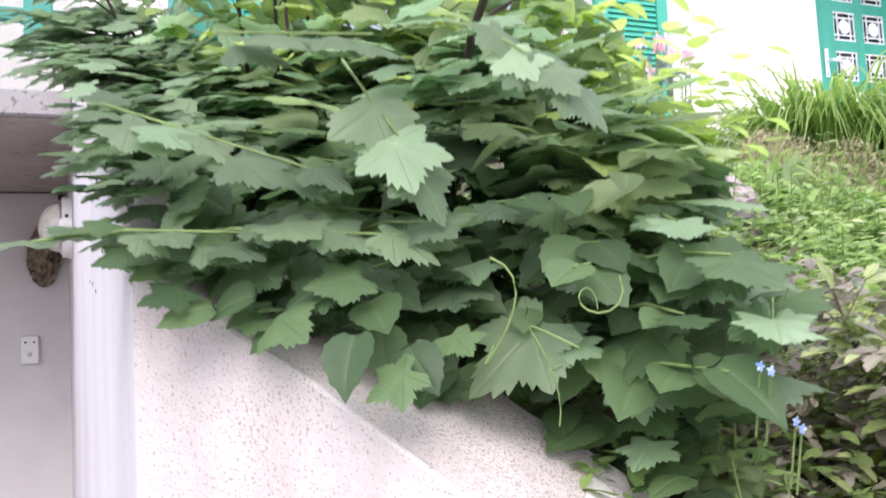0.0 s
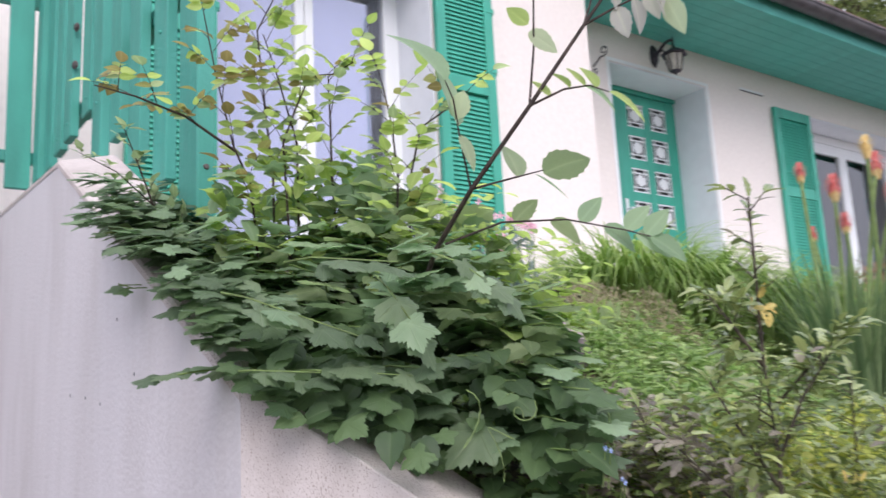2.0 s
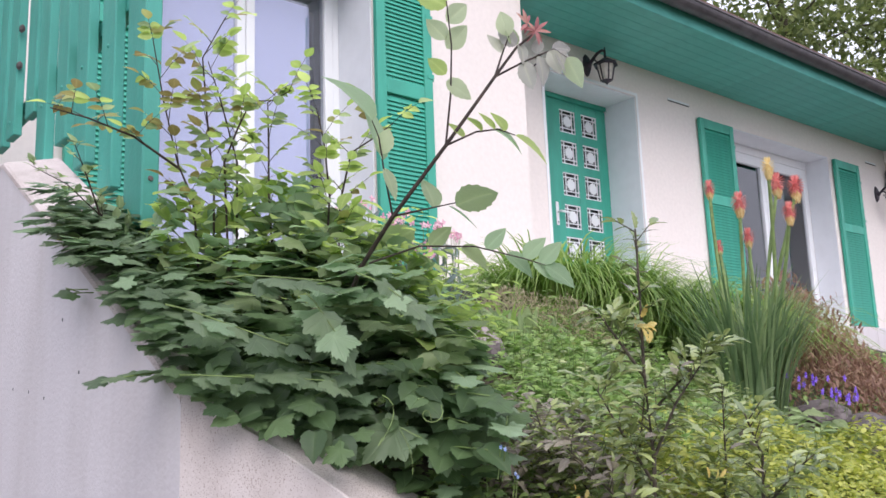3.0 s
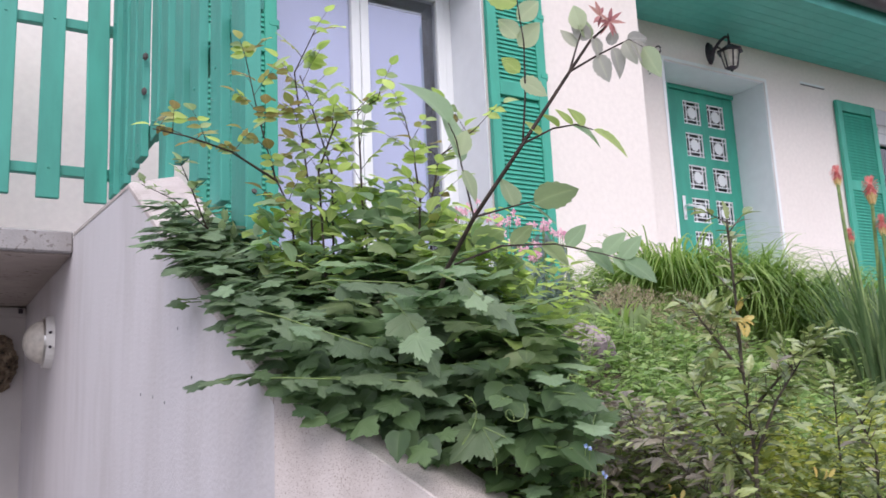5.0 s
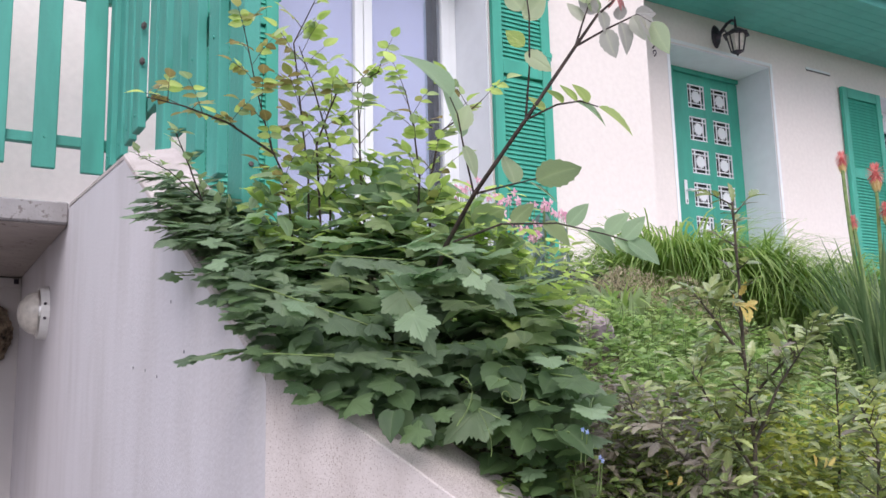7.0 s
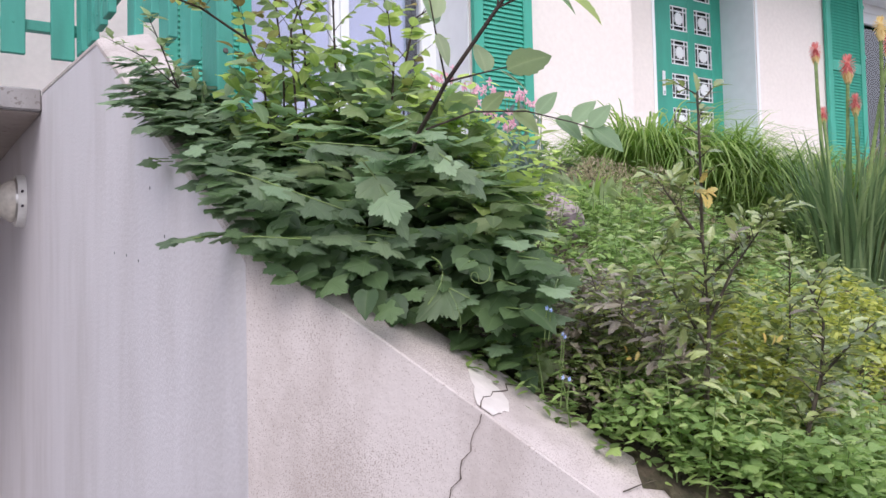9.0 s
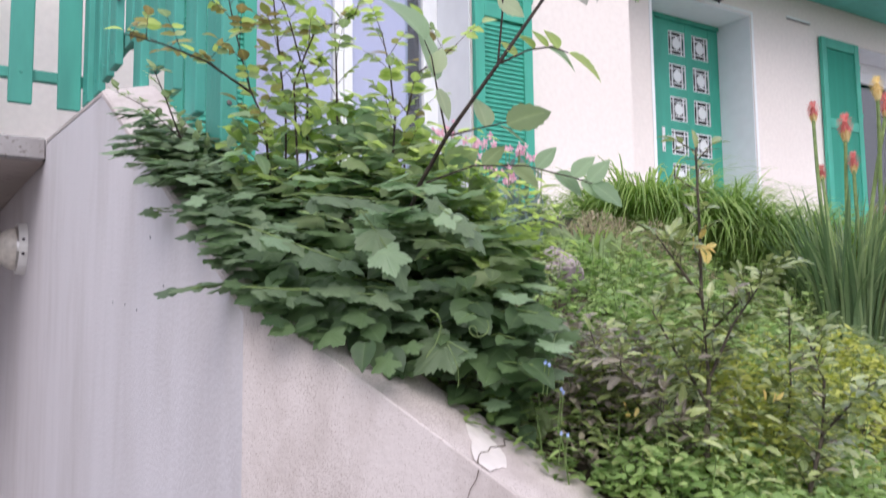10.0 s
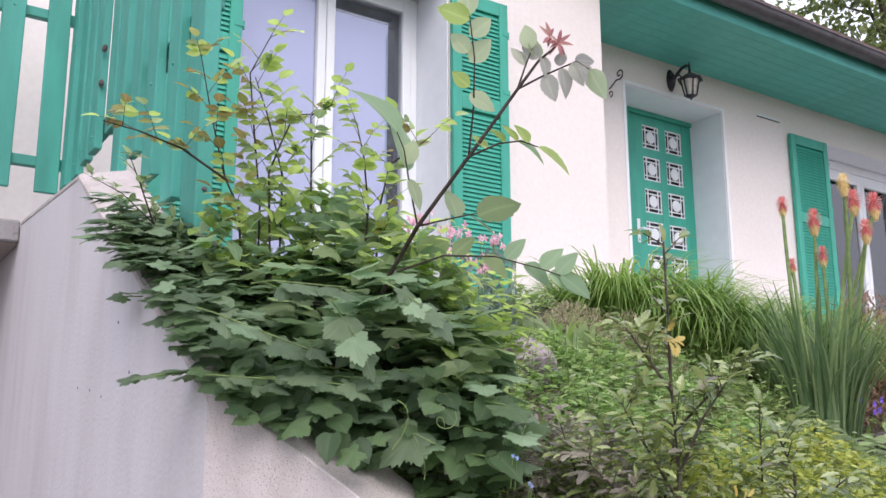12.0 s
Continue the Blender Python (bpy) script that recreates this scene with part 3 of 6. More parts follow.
# bulkhead lamp on the side wall
lampy, lampz = 3.125, 2.121
lamp = thing("bulkhead_lamp", "round bulkhead lamp with domed glass on the garage wall", "lamp", (0.2, lampy, lampz))
bm = bmesh.new()
cyl(bm, (0.199, lampy, lampz), (0.165, lampy, lampz), 0.113, 0.109, 32)
part("base", bm, WHITE_METAL, lamp, "pale enamel base ring")
bm = bmesh.new()
cyl(bm, (0.168, lampy, lampz), (0.158, lampy, lampz), 0.102, 0.096, 32)
part("rim", bm, STEEL, lamp, "steel rim")
bm = bmesh.new()
bmesh.ops.create_uvsphere(bm, u_segments=28, v_segments=14, radius=1, matrix=Matrix.Translation((0.16, lampy, lampz)) @ Matrix.Diagonal((0.075, 0.09, 0.09, 1)))
bmesh.ops.delete(bm, geom=[v for v in bm.verts if v.co.x > 0.163], context="VERTS")
for f in bm.faces:
    f.smooth = True
part("dome", bm, LAMP_GLASS, lamp, "domed milky glass")
for k in (-1, 1):
    bm = bmesh.new()
    cyl(bm, (0.18, lampy - 0.108, lampz + 0.03 * k), (0.18, lampy - 0.115, lampz + 0.03 * k), 0.006)
    part("screw", bm, IRON, lamp)
# carved ornament on the back wall
orn = bmesh.new()
bmesh.ops.create_icosphere(orn, subdivisions=5, radius=1)
for v in orn.verts:
    c = v.co.copy()
    k = 1 + 0.28 * noise.noise(c * 2.2) + 0.22 * noise.noise(c * 5.5) + 0.1 * noise.noise(c * 12)
    v.co = Vector((c.x * 0.066 * k, c.y * 0.035 * k, c.z * 0.140 * (0.94 + 0.12 * k)))
    v.co += Vector((0.092, 4.172, 2.112))
solo("wall_ornament", orn, PLAQUE, "rough brown carved wood ornament hung on the garage wall", "ornament")
# small control box
ctl = thing("control_box", "small white control box with a button on the wall", "switch", (0.03, 4.2, 1.68))
bm = bmesh.new()
box(bm, (-0.012, 4.165, 1.612), (0.066, 4.198, 1.742), 0.008, 2)
part("case", bm, WHITE_METAL, ctl)
for cx, cz, r in ((0.010, 1.712, 0.005), (0.045, 1.712, 0.005), (0.028, 1.655, 0.011)):
    bm = bmesh.new()
    cyl(bm, (cx, 4.166, cz), (cx, 4.161, cz), r, r * 0.9, 12)
    part("button" if r > 0.01 else "indicator", bm, GREY_PLASTIC if r > 0.01 else BAR_DARK, ctl)
bm = bmesh.new()
cyl(bm, (0.17, 4.16, 2.40), (0.17, 4.16, 2.375), 0.012)
solo("ceiling_hook", bm, IRON, "small dark hook under the garage ceiling", "hook")

# ---- house: block with the french window ----
FWY, DY = 3.1, 3.6
FX0, FX1, FTOP, FBOT = 1.20, 2.50, 4.42, 2.32
bm = boxes(((-4.5, FWY, 2.4605), (FX0, FWY + 0.4, 4.95)), ((FX1, FWY, 1.2), (3.76, FWY + 0.4, 4.95)), ((FX0, FWY, FTOP), (FX1, FWY + 0.4, 4.95)), ((0.34, FWY, 1.2), (FX1, FWY + 0.4, FBOT)))
solo("wall_block", bm, PLASTER, "white rendered house wall with a french window", "wall", "structure")
bm = boxes(((3.36, 3.5, 1.2), (3.76, 4.2, 4.95)))
solo("wall_block_return", bm, PLASTER, "white rendered return wall beside the entrance", "wall", "structure")
bm = boxes(((FX0 + 0.003, FWY + 0.004, FBOT), (FX0 + 0.012, FWY + 0.36, FTOP)), ((FX1 - 0.012, FWY + 0.004, FBOT), (FX1 - 0.003, FWY + 0.36, FTOP)), ((FX0 + 0.012, FWY + 0.004, FTOP - 0.012), (FX1 - 0.012, FWY + 0.36, FTOP - 0.003)))
solo("trim", bm, REVEAL, "pale painted reveal of the french window", "trim", "structure")
bm = boxes(((-4.6, 2.9, 4.951), (3.80, 7, 5.06)))
solo("roof_block", bm, TILE, "brown roof edge over the block", "roof", "structure")


def casement(name, x0, x1, z0, z1, y, mull, label, blind=None, kind="structure"):
    """Two-leaf white window: frame, leaves, panes."""
    w = thing(name, label, "window", ((x0 + x1) / 2, y, z0), kind=kind)
    f = 0.05
    part("window_frame", boxes(((x0, y, z0), (x0 + f, y + 0.07, z1)), ((x1 - f, y, z0), (x1, y + 0.07, z1)), ((x0 + f, y, z1 - f), (x1 - f, y + 0.07, z1)), ((x0 + f, y, z0), (x1 - f, y + 0.07, z0 + f)), bevel=0.004), PVC, w)
    mid = (x0 + x1) / 2
    for a, b in ((x0 + f + 0.003, mid - 0.002), (mid + 0.002, x1 - f - 0.003)):
        s = mull
        part("sash", boxes(((a, y - 0.012, z0 + f), (a + s, y + 0.05, z1 - f)), ((b - s, y - 0.012, z0 + f), (b, y + 0.05, z1 - f)), ((a + s, y - 0.012, z1 - f - s), (b - s, y + 0.05, z1 - f)), ((a + s, y - 0.012, z0 + f), (b - s, y + 0.05, z0 + f + s)), bevel=0.004), PVC, w)
        pane = part("pane", boxes(((a + s - 0.004, y + 0.015, z0 + f + s - 0.004), (b - s + 0.004, y + 0.019, z1 - f - s + 0.004))), GLASS, w, "clear glass pane")
        pane.visible_shadow = False
        if blind:
            (l, t) = blind
            right = l if b > mid + 0.1 else 0.0
            part("blind", boxes(((a + s - 0.002, y + 0.032, z0 + f), (b - s - right, y + 0.036, z1 - f - s - (t if right else 0.0)))), BLIND, w, "pale lilac blind close behind the glass")
    return w


casement("window_1", FX0 + 0.013, FX1 - 0.013, FBOT + 0.002, FTOP - 0.014, FWY + 0.34, 0.055, "white two-leaf french window with a lilac blind", (0.085, 0.10))
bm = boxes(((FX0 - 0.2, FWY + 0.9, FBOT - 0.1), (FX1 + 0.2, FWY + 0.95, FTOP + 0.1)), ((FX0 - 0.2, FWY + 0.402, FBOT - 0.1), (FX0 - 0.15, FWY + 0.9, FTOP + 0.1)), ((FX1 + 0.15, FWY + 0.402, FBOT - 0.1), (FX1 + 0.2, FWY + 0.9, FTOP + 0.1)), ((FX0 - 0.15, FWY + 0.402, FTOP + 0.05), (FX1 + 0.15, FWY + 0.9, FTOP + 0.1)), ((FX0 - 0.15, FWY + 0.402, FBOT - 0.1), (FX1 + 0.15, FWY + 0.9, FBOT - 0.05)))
solo("wall_room_1", bm, ROOM, "dim interior behind the french window, its shade painted dark", "wall", "structure")


def shutter(x0, x1, z0, z1, y, label, mid, group="green shutters", lean=0.0):
    """Louvred shutter: stiles, rails, slats, hinge."""
    s = thing("shutter", label, "shutter", (x0, y, z0), group)
    st, th = 0.065, 0.035
    part("stile", boxes(((x0, y - th, z0), (x0 + st, y, z1)), bevel=0.003), GREEN, s)
    part("stile", boxes(((x1 - st, y - th, z0), (x1, y, z1)), bevel=0.003), GREEN, s)
    rails = [(z0, z0 + 0.11), (mid - 0.045, mid + 0.045), (z1 - 0.09, z1)]
    for a, b in rails:
        part("rail", boxes(((x0 + st, y - th + 0.002, a), (x1 - st, y - 0.002, b)), bevel=0.003), GREEN, s)
    # Green panel added behind the slats so the gaps between them look less dark.
    part("backing", boxes(((x0 + st, y - 0.006, z0 + 0.1), (x1 - st, y - 0.002, z1 - 0.08))), GREEN, s)
    bm0 = bmesh.new()
    sl = box(bm0, (x0 + st - 0.003, -0.0195, -0.003), (x1 - st + 0.003, 0.0195, 0.003), 0.0015)
    bmesh.ops.rotate(bm0, verts=bm0.verts, cent=(0, 0, 0), matrix=Matrix.Rotation(radians(66), 3, "X"))
    me = mesh_of(bm0, "slat", GREEN)
    for (a, b), (c, d) in zip(rails, rails[1:]):
        z = b + 0.012
        while z < c - 0.006:
            o = new("slat", me)
            o.parent = s
            o.location = (-x0, y - th / 2 - y, z - z0)
            z += 0.027
    for hz in (z0 + 0.25, mid + 0.12, z1 - 0.2):
        bm1 = bmesh.new()
        cyl(bm1, (x1 + 0.008, y - 0.02, hz - 0.022), (x1 + 0.008, y - 0.02, hz + 0.022), 0.009, n=10)
        box(bm1, (x1 - 0.04, y - th - 0.003, hz - 0.014), (x1 + 0.008, y - th + 0.001, hz + 0.014))
        part("hinge", bm1, GREEN, s)
    return s


shutter(2.50, 2.915, 2.30, 4.335, FWY - 0.012, "green louvred shutter folded open beside the french window", 3.63)
shutter(0.775, 1.195, 2.52, 4.335, FWY - 0.012, "green louvred shutter folded open behind the fence", 3.63)

# ---- house: entrance wall ----
DX0, DX1, DTOP, DBOT = 4.486, 5.624, 4.358, 2.29
WX0, WX1, WTOP, WBOT = 7.10, 8.96, 4.345, 2.35
bm = boxes(((3.76, DY, 1.2), (DX0, DY + 0.4, 4.9)), ((DX0, DY, DTOP), (DX1, DY + 0.4, 4.9)), ((DX1, DY, 1.2), (WX0, DY + 0.4, 4.9)), ((WX0, DY, WTOP), (WX1, DY + 0.4, 4.9)), ((WX0, DY, 1.2), (WX1, DY + 0.4, WBOT)), ((WX1, DY, 1.2), (10.36, DY + 0.4, 4.9)), ((DX0, DY, 1.2), (DX1, DY + 0.4, DBOT)), ((10.06, DY + 0.4, 1.2), (10.36, 8, 4.9)))
solo("wall_entrance", bm, PLASTER, "white rendered front wall of the house", "wall", "structure")


def reveal(x0, x1, z0, z1, y0, y1):
    t = 0.003
    b = boxes(((x0 + t, y0, z0), (x0 + 0.012, y1, z1 - t)), ((x1 - 0.012, y0, z0), (x1 - t, y1, z1 - t)), ((x0 + 0.012, y0, z1 - 0.012), (x1 - 0.012, y1, z1 - t)))
    return b


solo("trim", reveal(DX0, DX1, DBOT, DTOP, DY + 0.004, DY + 0.36), REVEAL, "pale painted reveal of the entrance door", "trim", "structure")
solo("trim", reveal(WX0, WX1, WBOT, WTOP, DY + 0.004, DY + 0.26), REVEAL, "pale painted reveal of the garden window", "trim", "structure")
# narrow white surround of the entrance
e = 0.028
solo("trim", boxes(((DX0 - e, DY - 0.006, DBOT), (DX0, DY - 0.001, DTOP + e)), ((DX1, DY - 0.006, DBOT), (DX1 + e, DY - 0.001, DTOP + e)), ((DX0, DY - 0.006, DTOP), (DX1, DY - 0.001, DTOP + e)), bevel=0.002), PVC, "white painted surround of the entrance", "trim", "structure")

# entrance door
gy_ = DY + 0.335
door = thing("door_1", "green entrance door with ten small panes behind white ornamental grilles", "door", (5.28, gy_, DBOT), kind="structure")
dl, dr = 4.855, 5.611
part("door_frame", boxes(((DX0 + 0.013, gy_ - 0.02, DBOT), (dl - 0.004, gy_ + 0.05, DTOP - 0.013)), ((dl - 0.004, gy_ - 0.02, DTOP - 0.05), (dr, gy_ + 0.05, DTOP - 0.013)), bevel=0.003), GREEN, door)
cols = [(5.017, 5.212), (5.292, 5.49)]
rows_z = [(4.226 - 0.2765 * i, 4.026 - 0.2765 * i) for i in range(5)]
xs_ = [dl, cols[0][0], cols[0][1], cols[1][0], cols[1][1], dr]
bmd = bmesh.new()
ztop, zbot = DTOP - 0.054, DBOT + 0.005
for a, b in ((xs_[0], xs_[1]), (xs_[2], xs_[3]), (xs_[4], xs_[5])):
    box(bmd, (a, gy_, zbot), (b, gy_ + 0.04, ztop), 0.003)
edges = [ztop] + [v for r in rows_z for v in r] + [zbot]
for a, b in zip(edges[0::2], edges[1::2]):
    for x0, x1 in cols:
        box(bmd, (x0 - 0.002, gy_ + 0.002, b), (x1 + 0.002, gy_ + 0.038, a), 0.003)
part("door_leaf", bmd, GREEN, door)
for x0, x1 in cols:
    for a, b in rows_z:
        p_ = part("pane", boxes(((x0, gy_ + 0.024, b), (x1, gy_ + 0.028, a))), GLASS_DARK, door)
        p_.visible_shadow = False
        g = bmesh.new()
        w, h = x1 - x0, a - b
        t = 0.009
        for fx in (0.02, 0.2, 0.8, 0.98):
            box(g, (x0 + w * fx - t / 2, gy_ + 0.006, b), (x0 + w * fx + t / 2, gy_ + 0.014, a))
        for fz in (0.02, 0.2, 0.8, 0.98):
            box(g, (x0, gy_ + 0.004, b + h * fz - t / 2), (x1, gy_ + 0.012, b + h * fz + t / 2))
        for fx in (0.2, 0.74):
            box(g, (x0 + w * fx, gy_ + 0.005, b + h * 0.5 - t / 2), (x0 + w * (fx + 0.06), gy_ + 0.013, b + h * 0.5 + t / 2))
        for fz in (0.2, 0.74):
            box(g, (x0 + w * 0.5 - t / 2, gy_ + 0.003, b + h * fz), (x0 + w * 0.5 + t / 2, gy_ + 0.011, b + h * (fz + 0.06)))
        box(g, (x0 + w * 0.35, gy_ + 0.002, b + h * 0.27), (x0 + w * 0.65, gy_ + 0.012, b + h * 0.73), 0.002)
        box(g, (x0 + w * 0.27, gy_ + 0.0025, b + h * 0.35), (x0 + w * 0.73, gy_ + 0.0115, b + h * 0.65), 0.002)
        part("grille", g, PVC, door, "white ornamental grille")
for x0, x1 in cols:
    part("bottom_panel", boxes(((x0, gy_ - 0.004, zbot + 0.12), (x1, gy_ + 0.001, rows_z[-1][1] - 0.08)), bevel=0.002), GREEN, door)
bm = boxes(((4.900, gy_ - 0.008, 3.205), (4.934, gy_ - 0.0005, 3.402)), bevel=0.003)
handle = part("door_handle", bm, PVC, door, "white door handle on a long plate")
bm = bmesh.new()
cyl(bm, (4.917, gy_ - 0.008, 3.315), (4.917, gy_ - 0.055, 3.315), 0.009)
cyl(bm, (4.912, gy_ - 0.05, 3.315), (5.025, gy_ - 0.05, 3.312), 0.010, 0.008)
part("lever", bm, PVC, handle)
part("keyhole", boxes(((4.914, gy_ - 0.0095, 3.215), (4.921, gy_ - 0.007, 3.24))), BAR_DARK, handle)
solo("wall_room_2", boxes(((4.3, gy_ + 0.3, 2.2), (5.8, gy_ + 0.35, 4.5)), ((4.3, 4.01, 2.2), (4.35, gy_ + 0.3, 4.5)), ((5.75, 4.01, 2.2), (5.8, gy_ + 0.3, 4.5))), ROOM, "dim hall behind the entrance door, its shade painted dark", "wall", "structure")

# garden window and its shutters
casement("window_2", WX0 + 0.013, WX1 - 0.013, WBOT + 0.002, WTOP - 0.10, DY + 0.26, 0.06, "white two-leaf garden window reflecting the sky")
solo("trim", boxes(((WX0 + 0.013, DY + 0.255, WTOP - 0.098), (WX1 - 0.013, DY + 0.32, WTOP - 0.013)), bevel=0.003), PVC, "white roller box over the garden window", "trim", "structure")
solo("wall_room_3", boxes(((WX0 - 0.2, DY + 1.3, 2.2), (WX1 + 0.2, DY + 1.35, 4.5)), ((WX0 - 0.2, DY + 0.402, 2.2), (WX0 - 0.15, DY + 1.3, 4.5)), ((WX1 + 0.15, DY + 0.402, 2.2), (WX1 + 0.2, DY + 1.3, 4.5)), ((WX0 - 0.15, DY + 0.402, 4.45), (WX1 + 0.15, DY + 1.3, 4.5))), ROOM, "dim room behind the garden window, its shade painted dark", "wall", "structure")
shutter(6.50, 7.04, 2.36, 4.325, DY - 0.012, "green louvred shutter folded open beside the garden window", 3.56)
shutter(9.02, 9.575, 2.36, 4.325, DY - 0.012, "green louvred shutter at the far side of the garden window", 3.56)
for a, b, z in ((6.09, 6.41, 4.419), (9.85, 10.1, 4.419)):
    v = thing("vent_slot", "thin dark vent slot under a pale cover in the white wall", "vent", (a, DY, z), "vent slots")
    part("cover", boxes(((a, DY - 0.007, z), (b, DY - 0.001, z + 0.022)), bevel=0.002), PVC, v)
    part("slot", boxes(((a + 0.005, DY - 0.009, z - 0.008), (b - 0.005, DY - 0.001, z)), bevel=0.001), GUTTER, v)


def lantern(x, y, z, label):
    """Wall lantern: tall back plate, raised bracket, six-sided glass body under a hood with a spike."""
    o = thing("wall_lantern", label, "lantern", (x, y, z), "wall lanterns")
    bm = bmesh.new()
    cyl(bm, (x, y - 0.001, z), (x, y - 0.024, z), 0.056, 0.040, 14)
    bmesh.ops.scale(bm, vec=(0.85, 1, 1.75), space=Matrix.Translation((-x, -y, -z)), verts=bm.verts)
    cyl(bm, (x, y - 0.02, z), (x, y - 0.045, z), 0.034, 0.020, 12)
    part("back_plate", bm, IRON, o)
    c = Vector((x, y - 0.20, z - 0.12))
    bm = bmesh.new()
    tube(bm, [(x, y - 0.03, z - 0.01), (x, y - 0.07, z + 0.028), (x, y - 0.12, z + 0.062), (x, y - 0.17, z + 0.072), (x, y - 0.20, z + 0.055), (x, y - 0.20, z - 0.02)], 0.014, 0.010, 8)
    tube(bm, [(x, y - 0.06, z + 0.02), (x, y - 0.095, z + 0.015), (x, y - 0.115, z - 0.01), (x, y - 0.1, z - 0.035), (x, y - 0.08, z - 0.025)], 0.008, 0.006, 6)
    part("bracket", bm, IRON, o)
    bm = bmesh.new()
    cyl(bm, c + Vector((0, 0, -0.075)), c + Vector((0, 0, 0.055)), 0.044, 0.072, 6)
    part("glass_body", bm, LAMP_GLASS, o, "pale amber glass")
    bm = bmesh.new()
    cyl(bm, c + Vector((0, 0, 0.052)), c + Vector((0, 0, 0.066)), 0.104, 0.102, 6)
    cyl(bm, c + Vector((0, 0, 0.066)), c + Vector((0, 0, 0.112)), 0.094, 0.026, 6)
    cyl(bm, c + Vector((0, 0, 0.112)), c + Vector((0, 0, 0.21)), 0.013, 0.004, 8)
    part("hood", bm, IRON, o)
    bm = bmesh.new()
    cyl(bm, c + Vector((0, 0, -0.092)), c + Vector((0, 0, -0.075)), 0.02, 0.05, 6)
    cyl(bm, c + Vector((0, 0, -0.112)), c + Vector((0, 0, -0.092)), 0.003, 0.014, 6)
    for k in range(6):
        a = k * math.tau / 6
        d = Vector((math.cos(a), math.sin(a), 0))
        cyl(bm, c + d * 0.045 + Vector((0, 0, -0.075)), c + d * 0.073 + Vector((0, 0, 0.055)), 0.006, 0.006, 5)
    part("cage", bm, IRON, o)


lantern(5.01, DY, 4.496, "dark wrought-iron wall lantern above the entrance door")
lantern(10.03, DY, 4.06, "dark wrought-iron wall lantern near the house corner")
# curled hook beside the entrance
bm = bmesh.new()
spiral = [(4.30 + 0.0, DY - 0.02 - 0.02 * i, 4.26 + 0.012 * i) for i in range(5)]
for k in range(14):
    a = k * 0.55
    r = 0.042 * (1 - k / 17)
    spiral.append((4.30, DY - 0.13 - r * math.sin(a), 4.315 + 0.03 - r * math.cos(a)))
tube(bm, spiral, 0.006, 0.005, 6)
spiral = [(4.30, DY - 0.03 - 0.028 * (1 - k / 12) * math.sin(k * 0.6), 4.19 + 0.03 - 0.028 * (1 - k / 12) * math.cos(k * 0.6)) for k in range(11)]
tube(bm, spiral, 0.005, 0.004, 6)
solo("wall_hook", bm, IRON, "small curled wrought-iron hook beside the entrance", "hook")

# ---- eaves ----
EZ, EY0, EX0, EX1 = 4.638, 2.83, 3.765, 11.3
eave = thing("eave", "deep green boarded eave with a dark gutter", "eave", (7, 3.2, EZ), kind="structure")
nb = 8
bw = (DY - 0.003 - EY0) / nb
bmb = bmesh.new()
box(bmb, (EX0, 0.0008, EZ), (EX1, bw - 0.0008, EZ + 0.02), 0.0012)
bme = mesh_of(bmb, "board", GREEN_SOFFIT)
for i in range(nb):
    o = new("board", bme)
    o.parent = eave
    o.location = (-7, EY0 + i * bw - 3.2, -EZ)
part("backing", boxes(((EX0, EY0, EZ + 0.021), (EX1, DY - 0.003, EZ + 0.035))), GREEN_SOFFIT, eave)
part("fascia", boxes(((EX0, EY0 - 0.025, EZ - 0.018), (EX1, EY0 - 0.001, EZ + 0.13)), bevel=0.003), GREEN_SOFFIT, eave)
bm = bmesh.new()
gyc, gzc, gr = EY0 - 0.095, EZ + 0.125, 0.068
n = 12
ra, rb = [], []
for k in range(n + 1):
    a = math.pi + math.pi * k / n
    ra.append((gyc + gr * math.cos(a), gzc + gr * math.sin(a)))
outer = ra
inner = [(gyc + (gr - 0.004) * math.cos(math.pi + math.pi * k / n), gzc + (gr - 0.004) * math.sin(math.pi + math.pi * k / n)) for k in range(n, -1, -1)]
prism(bm, outer + inner, "x", EX0, EX1)
cyl(bm, (EX0, gyc - gr, gzc), (EX1, gyc - gr, gzc), 0.009, n=8)
part("gutter", bm, GUTTER, eave, "dark brown gutter")
for k in range(9):
    bx = 4.2 + k * 0.85
    part("gutter_bracket", boxes(((bx, gyc - gr - 0.012, gzc - 0.012), (bx + 0.02, EY0 - 0.02, gzc + 0.006)), bevel=0.002), GUTTER, eave)
bm = bmesh.new()
prism(bm, [(EY0 - 0.10, EZ + 0.17), (EY0 - 0.10, EZ + 0.205), (8.0, EZ + 2.3), (8.0, EZ + 2.25)], "x", EX0, EX1)
solo("roof", bm, TILE, "brown tiled roof over the entrance wing", "roof", "structure")
solo("trim", boxes(((10.365, EY0 + 0.2, 4.50), (11.3, DY + 0.3, 4.65)), bevel=0.005), PLASTER, "pale beam under the eave at the house corner", "trim", "structure")
pipe = thing("downpipe", "grey-brown downpipe at the house corner", "pipe", (10.3, DY, 2.3))
bm = bmesh.new()
tube(bm, [(10.31, DY - 0.05, 2.2), (10.31, DY - 0.05, 4.35), (10.31, DY - 0.12, 4.45), (10.31, EY0 + 0.02, 4.60), (10.31, EY0 - 0.02, 4.652)], 0.04, 0.04, 12)
part("tube", bm, GUTTER, pipe)
for z in (3.0, 4.2):
    bm = bmesh.new()
    cyl(bm, (10.31, DY - 0.05, z), (10.31, DY - 0.05, z + 0.03), 0.046)
    part("collar", bm, GUTTER, pipe)

# ---- green terrace fence ----
fence = thing("terrace_fence", "weathered green slatted wooden fence round the terrace", "fence", (0.3, 2.6, 2.6))
rng = random.Random(11)


